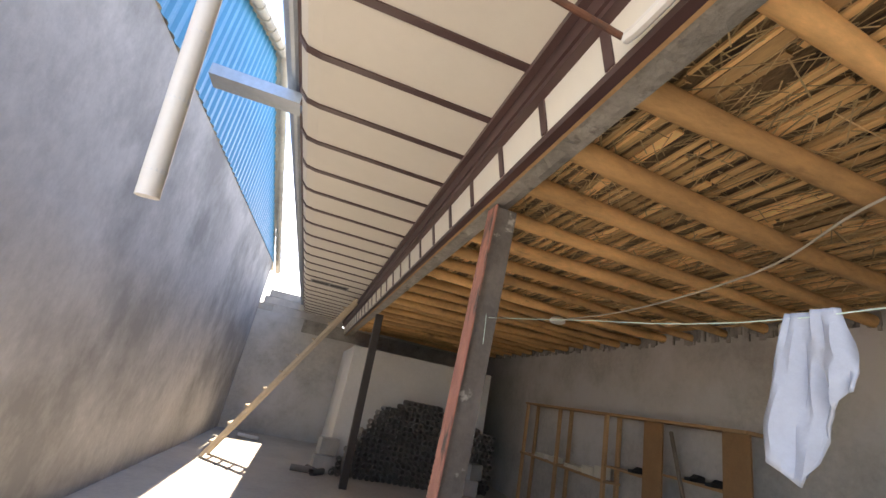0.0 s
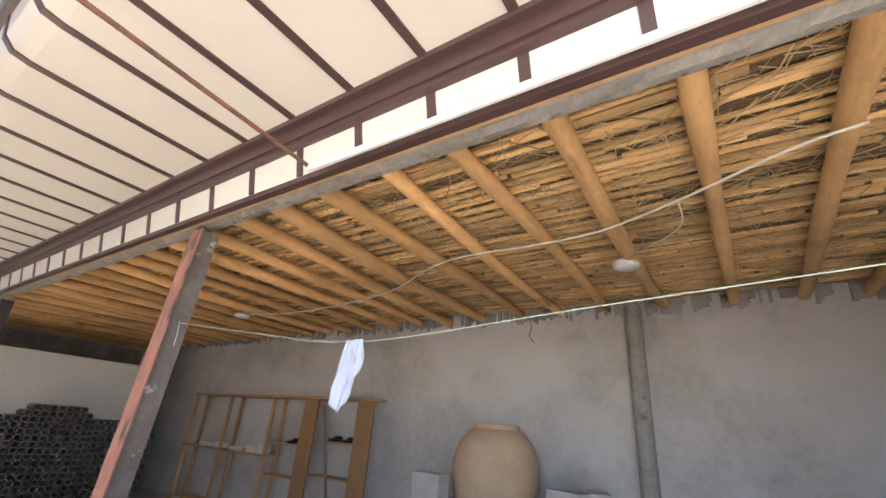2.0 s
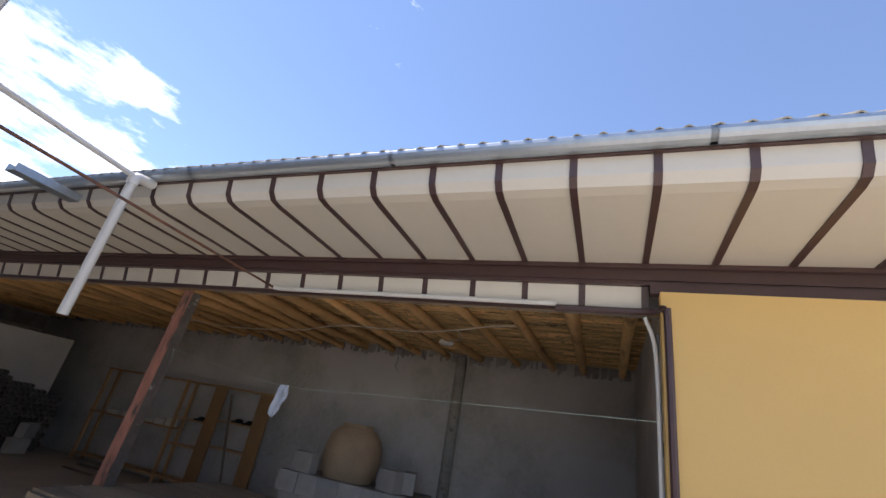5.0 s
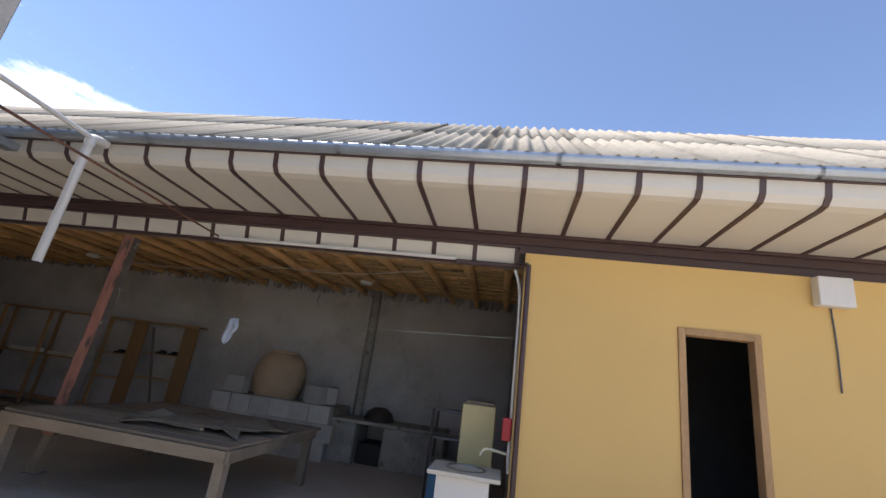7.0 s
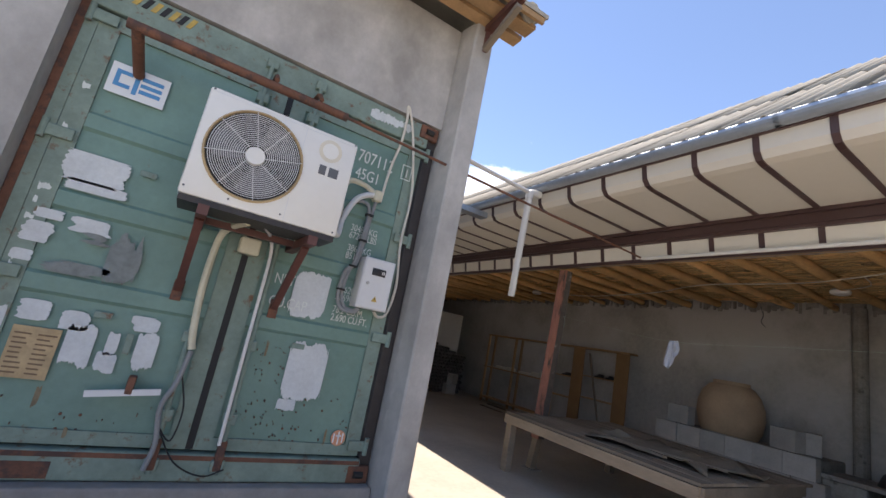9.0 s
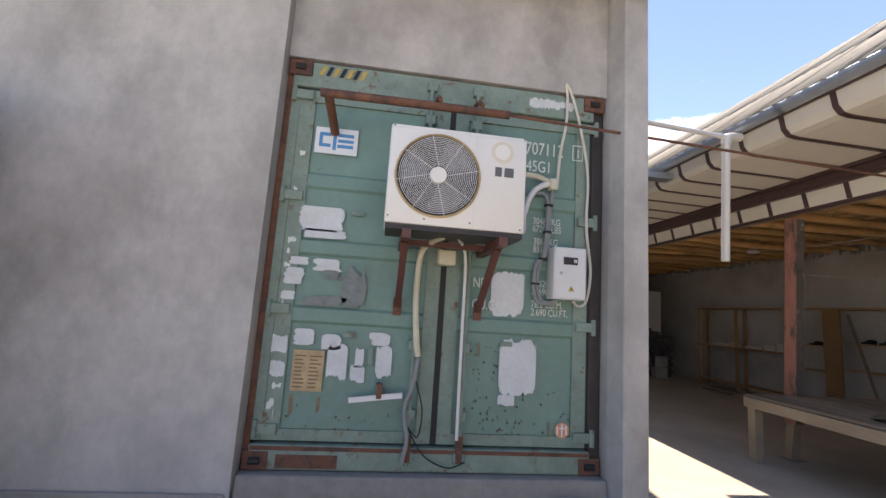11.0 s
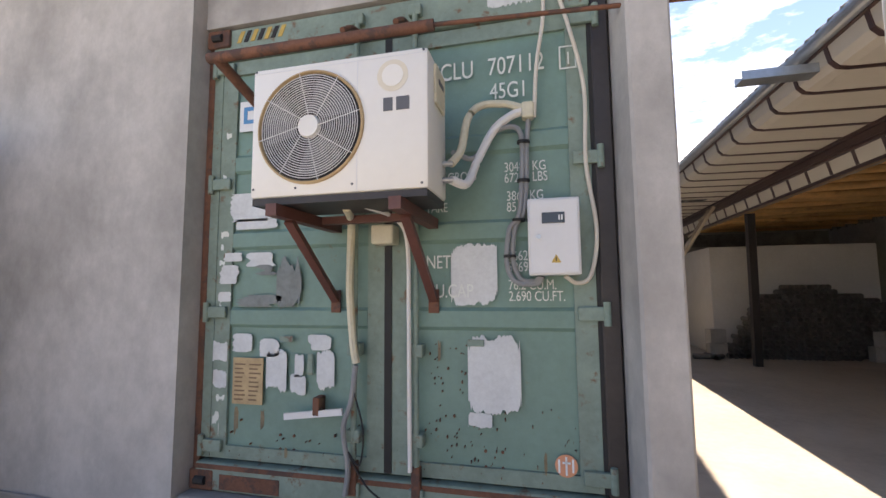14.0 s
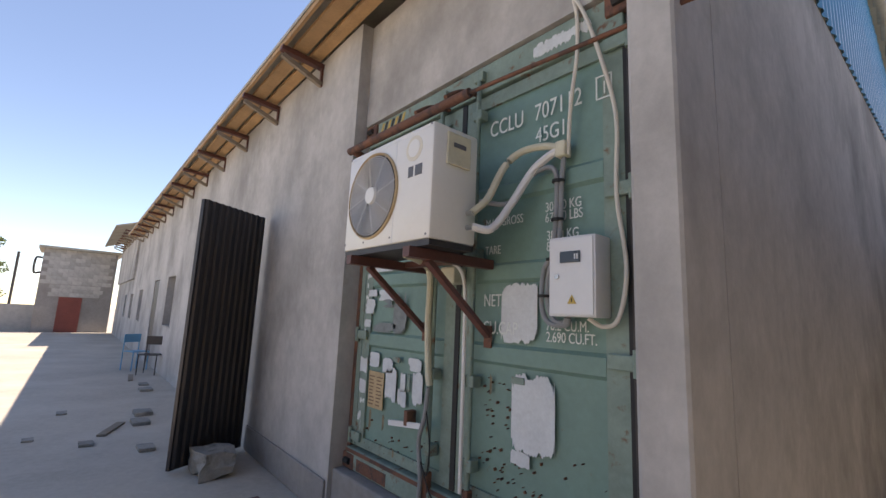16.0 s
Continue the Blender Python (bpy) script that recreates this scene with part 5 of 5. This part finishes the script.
for row in range(16):
    z = TUBE_R + row * TUBE_R * 1.75
    xa = 4.70 + row * 0.055 + (TUBE_R if row % 2 else 0) + (0.35 if row > 13 else 0)
    xb = 7.2 - max(0, row - 10) * 0.11
    xx = xa
    while xx < xb:
        dy = rt.uniform(-0.03, 0.03) + (0.10 if xx > 6.75 else 0)
        if count < 290:
            o = new("drain_tube", TUBE_MESH)
            o.parent = stack
            o.location = Vector((xx, STACK_Y + dy - 0.05, z)) - stack.location
            o.rotation_euler = (0, rt.uniform(0, 6), rt.uniform(-0.06, 0.06))
            count += 1
        else:
            n0 = len(rest_v)
            rest_v.extend((v[0] + xx, v[1] + STACK_Y + dy - 0.05, v[2] + z) for v in base_v)
            rest_f.extend(tuple(n0 + i for i in f) for f in base_f)
        xx += 2 * TUBE_R + rt.uniform(0, 0.004)
for row in range(14):
    z = TUBE_R + row * TUBE_R * 1.75
    for i in range(13 - max(0, row - 11) * 3):
        n0 = len(rest_v)
        dx = 6.65 + i * TUBE_R * 2.02 + (TUBE_R if row % 2 else 0)
        rest_v.extend((v[0] + dx, v[1] + STACK_Y + 0.32, v[2] + z) for v in base_v)
        rest_f.extend(tuple(n0 + k for k in f) for f in base_f)
me = bpy.data.meshes.new("tube_rows")
me.from_pydata([tuple(Vector(v) - stack.location) for v in rest_v], [], rest_f)
me.materials.append(TUBEGREY)
o = new("tube_rows", me)
o.parent = stack
o["kind"] = "stuff"
for k, (x_, y_) in enumerate(((4.40, 8.2), (4.28, 8.28), (4.53, 8.35))):
    o = new("drain_tube", TUBE_MESH)
    o.location = (x_, y_, TUBE_R)
    o.rotation_euler = (0, 0, 0.5 + k)
    tagged(o, "short grey drain tube lying loose on the floor", "tube", "loose tubes")
for x_, y_, z_, tn in ((4.50, 8.55, 0.15, 10), (4.54, 8.7, 0.452, 20), (7.5, 8.5, 0.15, 5), (7.6, 8.55, 0.452, 30)):
    tagged(block(x_, y_, z_, tn), "pale concrete block wedging the heap of tubes", "block", "blocks by the tubes")

# ladder
ld = thing("ladder", (2.42, 8.2, 0), "long pale wooden ladder leaning on the porch beam", "ladder")
LF, LT = Vector((2.42, 8.2, 0.02)), Vector((4.28, 7.55, 3.2))
wv = Vector((0.05, 0.40, 0))
for s in (0, 1):
    part("stile", bar(bmesh.new(), LF + wv * s, LT + wv * s, 0.06, 0.12, (0, 1, 0)), PALEWOOD, ld)
for i in range(9):
    c = LF + (LT - LF) * ((i + 0.7) / 9.4) + Vector((-0.05, -0.06, 0.03))
    part("rung", bar(bmesh.new(), c, c + wv * 1.3, 0.05, 0.035), PALEWOOD, ld)
o = part("plastic_pipe", rods(((2.62, 11.3, 0.04), (3.1, 11.1, 0.04)), r=0.04, n=12), PVC)
tagged(o, "short white plastic pipe lying on the floor", "pipe")

# clay stove, shelf and sink at the near end of the porch
cs = thing("clay_stove", (8.2, -1.6, 0), "low grey clay stove with a dark pot on top", "stove")
for ya, yb in ((-1.05, -0.58), (-2.65, -1.55)):
    part("block", boxes((7.75, 8.6, ya, yb, 0, 0.68), bevel=0.03), RAWCON, cs)
part("top", boxes((7.72, 8.6, -2.65, -0.57, 0.682, 0.74), bevel=0.015), RAWCON, cs)
part("firebox", boxes((7.95, 8.6, -1.54, -1.06, 0, 0.35), bevel=0.02), BLACK, cs)
cp = bmesh.new()
lathe(cp, [(0.001, 0.24), (0.12, 0.23), (0.23, 0.15), (0.28, 0.03), (0.29, 0.0), (0.001, 0.0)], (8.1, -1.35, 0.742), 24)
tagged(part("cauldron_lid", cp, DARKSTEEL, None, smooth=True), "blackened domed cauldron on the clay stove", "cauldron")
sf = thing("metal_shelf", (6.6, -3.0, 0), "open dark metal shelf unit with bluish panels", "shelf")
for xx in (6.35, 6.9):
    for yy in (-3.4, -2.6):
        part("post", boxes((xx - 0.02, xx + 0.02, yy - 0.02, yy + 0.02, 0, 1.2)), DARKSTEEL, sf)
for z in (0.45, 0.8, 1.17):
    part("shelf", boxes((6.35, 6.9, -3.4, -2.6, z, z + 0.03)), GREYHOSE, sf)
part("panel", boxes((6.34, 6.36, -3.37, -2.63, 0.02, 0.44)), SKYPAINT, sf)
fr = thing("old_fridge", (5.1, -3.3, 0), "old cream enamelled fridge cabinet beside the sink", "fridge")
part("body", boxes((4.95, 5.4, -3.50, -3.12, 0, 1.38), bevel=0.012), FRIDGE, fr)
part("top_clutter", boxes((4.97, 5.35, -3.46, -3.16, 1.382, 1.42)), SACK, fr)
sk = thing("wash_stand", (4.35, -3.25, 0), "white wash stand with a steel basin and a tap", "sink")
part("cabinet", boxes((4.16, 4.58, -3.50, -3.0, 0, 0.76), bevel=0.006), WHITE, sk)
part("top", boxes((4.08, 4.66, -3.60, -2.92, 0.762, 0.80), bevel=0.006), TABLETOP, sk)
bs = bmesh.new()
lathe(bs, [(0.19, 0.006), (0.20, 0.0), (0.18, 0.002), (0.15, -0.05), (0.001, -0.06)], (4.40, -3.26, 0.805), 24)
part("basin", bs, SINK, sk, smooth=True)
part("tap", tubes(0.014, [(4.44, -3.64, 0.98), (4.42, -3.51, 1.0), (4.41, -3.42, 1.0), (4.41, -3.38, 0.94)]), CREAMHOSE, sk)
part("water_pipe", rods(((4.50, -3.67, 0.8), (4.50, -3.67, 1.9)), r=0.02), PVC, sk)
ex = thing("red_holder", (4.47, -3.62, 1.1), "red plastic holder hanging by the sink", "holder")
part("body", boxes((4.42, 4.52, -3.67, -3.58, 1.10, 1.32), bevel=0.012), RED, ex)
part("strap", boxes((4.55, 4.58, -3.70, -3.68, 1.32, 1.9)), RED, ex)

# ---- the open yard ----
gl = thing("gate_leaf", (-3.30, -0.19, 0), "open gate leaf of dark brown profiled sheet metal", "gate")
gl.rotation_euler = (0, 0, radians(-60))
GW, GH = 0.88, 2.70
b = bmesh.new()
prev = None
for i in range(61):
    f = i / 60
    off = 0.022 if (i % 6) in (2, 3, 4) else 0.0
    cur = [b.verts.new((f * GW, s * 0.003 + off, z)) for s in (-1, 1) for z in (0.06, GH)]
    if prev:
        for a_, c_ in ((0, 1), (3, 2), (1, 3), (2, 0)):
            b.faces.new((prev[a_], cur[a_], cur[c_], prev[c_]))
    prev = cur
bmesh.ops.recalc_face_normals(b, faces=b.faces)
part("sheet", b, GATE, gl, local=True)
part("frame", boxes((-0.02, 0.02, -0.045, -0.004, 0.04, GH), (GW - 0.04, GW, -0.045, -0.004, 0.04, GH), (0.02, GW - 0.04, -0.045, -0.004, 0.04, 0.08), (0.02, GW - 0.04, -0.045, -0.004, 1.3, 1.34),
                     (0.02, GW - 0.04, -0.045, -0.004, GH - 0.04, GH)), GATE, gl, local=True)
part("handle", bar(bmesh.new(), (0.42, -0.06, 1.22), (0.62, -0.06, 1.10), 0.02, 0.03), REDBROWN, gl, local=True)


def rough_stone(name, at, size, seed, mat, label):
    b_ = bmesh.new()
    box(b_, -size[0] / 2, size[0] / 2, -size[1] / 2, size[1] / 2, 0, size[2])
    bmesh.ops.subdivide_edges(b_, edges=b_.edges[:], cuts=2, use_grid_fill=True)
    for v in b_.verts:
        v.co += Vector((noise.noise(v.co * 7 + Vector((seed, 0, 0))), noise.noise(v.co * 7 + Vector((0, seed, 3))), noise.noise(v.co * 7 + Vector((2, 0, seed))))) * 0.28 * min(size)
    lo = min(v.co.z for v in b_.verts)
    bmesh.ops.translate(b_, verts=b_.verts, vec=Vector(at) - Vector((0, 0, lo)))
    return tagged(part(name, b_, mat), label, "stone")


rough_stone("stone", (-2.72, -0.62, 0), (0.40, 0.30, 0.20), 1, RAWCON, "rough concrete lump propping the gate leaf")
for k, (x_, y_, s) in enumerate(((-3.9, -1.0, 0.16), (-4.4, -1.5, 0.13), (-5.2, -0.9, 0.2), (-5.8, -0.8, 0.22), (-6.3, -1.7, 0.12), (-4.9, -2.0, 0.1), (-7.9, -0.5, 0.2), (-8.6, -0.45, 0.16), (1.5, -0.55, 0.2), (1.72, -0.75, 0.13), (1.3, -0.4, 0.12))):
    rough_stone("stone", (x_, y_, 0), (s * 1.5, s, s * 0.2), 5 + k, RAWCON, "flat cement crumb lying on the yard floor")
for a, b in (((-4.7, -1.35, 0.015), (-5.3, -1.1, 0.015)), ((-9.2, -0.6, 0.015), (-10.1, -0.5, 0.015))):
    tagged(part("scrap_board", bar(bmesh.new(), a, b, 0.09, 0.024), OLDWOOD), "scrap board lying on the yard floor", "board", "boards in the yard")
hp = boxes((-1.9, -1.45, -0.75, -0.45, 0.0, 0.02), bevel=0.004)
tagged(part("metal_plate", hp, REDBROWN), "red-brown metal plate lying on the ground", "plate")
bu = thing("bucket", (0.93, -0.36, 0), "cement-splashed white plastic bucket, half full", "bucket")
b = bmesh.new()
lathe(b, [(0.001, 0.0), (0.115, 0.0), (0.155, 0.27), (0.162, 0.27), (0.162, 0.285), (0.148, 0.285), (0.112, 0.02)], (0.93, -0.36, 0), 28)
part("pail", b, BUCKET, bu, smooth=True)
b = bmesh.new()
rod(b, (0.93, -0.36, 0.12), (0.93, -0.36, 0.2), 0.128, 0.137, n=28)
part("contents", b, RAWCON, bu)


def chair(x, y, turn, mat):
    c = thing("chair", (x, y, 0), "small steel-framed school chair beside the wall", "chair", "chairs in the yard")
    c.rotation_euler = (0, 0, radians(turn))
    for sx in (-0.19, 0.19):
        for sy in (-0.18, 0.18):
            part("leg", rods(((sx, sy, 0), (sx, sy, 0.44 if sy < 0 else 0.85)), r=0.013, n=8), mat, c, local=True)
    part("seat", boxes((-0.21, 0.21, -0.21, 0.19, 0.44, 0.46), bevel=0.006), mat, c, local=True)
    part("backrest", boxes((-0.21, 0.21, 0.165, 0.18, 0.66, 0.86), bevel=0.006), mat, c, local=True)


chair(-11.1, -0.35, 120, SKYPAINT)
chair(-10.2, -0.15, 60, DARKSTEEL)

# hut at the far end of the yard
ht = thing("hut", (-28.2, -0.2, 0), "small two-storey block-built hut with a slate roof", "hut")
HX = -28.0
hw = bmesh.new()
box(hw, HX - 3.0, HX, -1.73, -0.85, 0, 4.25)
box(hw, HX - 3.0, HX, -0.85, 0.09, 1.8, 4.25)
box(hw, HX - 3.0, HX, 0.09, 1.34, 0, 4.25)
part("wall", hw, PLASTER_DARK, ht)
dd = part("door", boxes((HX - 0.06, HX + 0.02, -0.848, 0.088, 0, 1.798)), REDPAINT, ht, "red double timber door")
part("door_frame", boxes((HX + 0.021, HX + 0.05, -0.85, -0.78, 0, 1.8), (HX + 0.021, HX + 0.05, 0.02, 0.09, 0, 1.8), (HX + 0.021, HX + 0.05, -0.78, 0.02, 1.73, 1.8), (HX + 0.021, HX + 0.035, -0.39, -0.36, 0, 1.73), (HX + 0.021, HX + 0.035, -0.78, 0.02, 0.85, 0.91)), REDPAINT, dd)
part("roof", boxes((HX - 3.2, HX + 0.35, -1.95, 1.6, 4.25, 4.37)), SLATE, ht)
HB = bpy.data.meshes.new("hut_block")
t = bmesh.new()
box(t, 0, 0.03, -0.205, 0.205, -0.10, 0.10)
t.to_mesh(HB)
t.free()
HB.materials.append(BLOCK)
for row in range(9):
    for i in range(8):
        yy = -1.5 + i * 0.42 - (0.2 if row % 2 else 0)
        if yy + 0.2 > 1.36 or yy - 0.2 < -1.75:
            continue
        o = new("block", HB)
        o.parent = ht
        o.location = Vector((HX, yy, 2.55 + row * 0.2)) - ht.location
for row in range(3):
    for i in range(5):
        o = new("block", HB)
        o.parent = ht
        o.location = Vector((HX, -1.1 + i * 0.42 + (0.12 if row % 2 else 0), 1.92 + row * 0.205)) - ht.location
part("vent_pipe", tubes(0.05, [(HX, -1.73, 3.0), (HX + 0.1, -1.98, 3.0), (HX + 0.1, -1.98, 3.7), (HX, -1.75, 3.75)]), DARKSTEEL, ht)
structure("side_gate", boxes((HX - 0.6, HX - 0.5, 1.36, 1.9, 0, 2.0)), GATE, "dark gap gate beside the hut", "gate")
structure("yard_wall_west", boxes((HX - 1.2, HX - 1.0, -40, -1.74, 0, 1.35)), BLOCK, "low grey block wall closing the yard", "wall")
structure("yard_wall_south", boxes((-29, 4.0, -16.4, -16.2, 0, 2.2)), BLOCK, "plain wall closing the yard", "wall")
ht.location.y -= 1.1
ob = part("utility_pole", rods(((-44, -4.7, 0), (-44, -4.7, 5.2)), r=0.09), DARKSTEEL)
tagged(ob, "thin utility pole beyond the yard wall", "pole")


def poplar(x, y, h, seed):
    """A slender tree: tapered trunk, upward limbs and a crown of many small leaves."""
    rn = random.Random(seed)
    tr = thing("tree", (x, y, 0), "slender dusty green poplar beyond the yard wall", "tree")
    tk = bmesh.new()
    rod(tk, (x, y, 0), (x, y, h * 0.95), 0.16, 0.03)
    for i in range(26):
        z0 = h * rn.uniform(0.12, 0.8)
        a = rn.uniform(0, 6.28)
        l_ = (1 - z0 / h) * 1.5 + 0.3
        rod(tk, (x, y, z0), (x + math.cos(a) * l_ * 0.6, y + math.sin(a) * l_ * 0.6, z0 + l_), 0.035, 0.01, n=5)
    part("trunk", tk, BARK, tr)
    v_, f_ = [], []
    for i in range(5200):
        z0 = h * (0.1 + 0.92 * rn.random())
        rad = (0.35 + 1.25 * math.sin(math.pi * min(1, (z0 / h) ** 0.8)) ** 0.8) * math.sqrt(rn.random()) * (0.75 + 0.35 * math.sin(z0 * 3.1 + seed))
        a = rn.uniform(0, 6.28)
        c = Vector((math.cos(a) * rad, math.sin(a) * rad, z0))
        u = Vector((rn.gauss(0, 1), rn.gauss(0, 1), rn.gauss(0, 1))).normalized() * 0.10
        w_ = u.cross(Vector((rn.gauss(0, 1), rn.gauss(0, 1), rn.gauss(0, 1)))).normalized() * 0.06
        n0 = len(v_)
        v_.extend([tuple(c - u), tuple(c + w_), tuple(c + u), tuple(c - w_)])
        f_.append((n0, n0 + 1, n0 + 2, n0 + 3))
    m_ = bpy.data.meshes.new("crown")
    m_.from_pydata(v_, [], f_)
    m_.materials.append(LEAFY)
    o_ = new("crown", m_)
    o_.parent = tr
    o_["kind"] = "stuff"


poplar(-44, -6.6, 7.2, 2)

turn_west = pose(-1.24, 0, 0) @ pose(0, 0, 0, 0, 0, -1.3) @ pose(1.24, 0, 0)
for o in WEST:
    o.matrix_basis = turn_west @ o.matrix_basis

# slate sheets, last
ang = math.degrees(math.atan2(RZ - GZ, RX - GX))
for row in range(2):
    yy = YA
    while yy < YB:
        o = new("slate_sheet", SLATE_MESH)
        o.parent = roof
        s0 = row * (SH_L - 0.14) - 0.08
        o.matrix_world = Matrix.Translation((GX + s0 * math.cos(radians(ang)), yy, GZ + 0.03 + 0.012 * row + s0 * math.sin(radians(ang)))) @ pose(0, 0, 0, 0, -ang, 0)
        yy += SH_W * 6.0 / 7.0
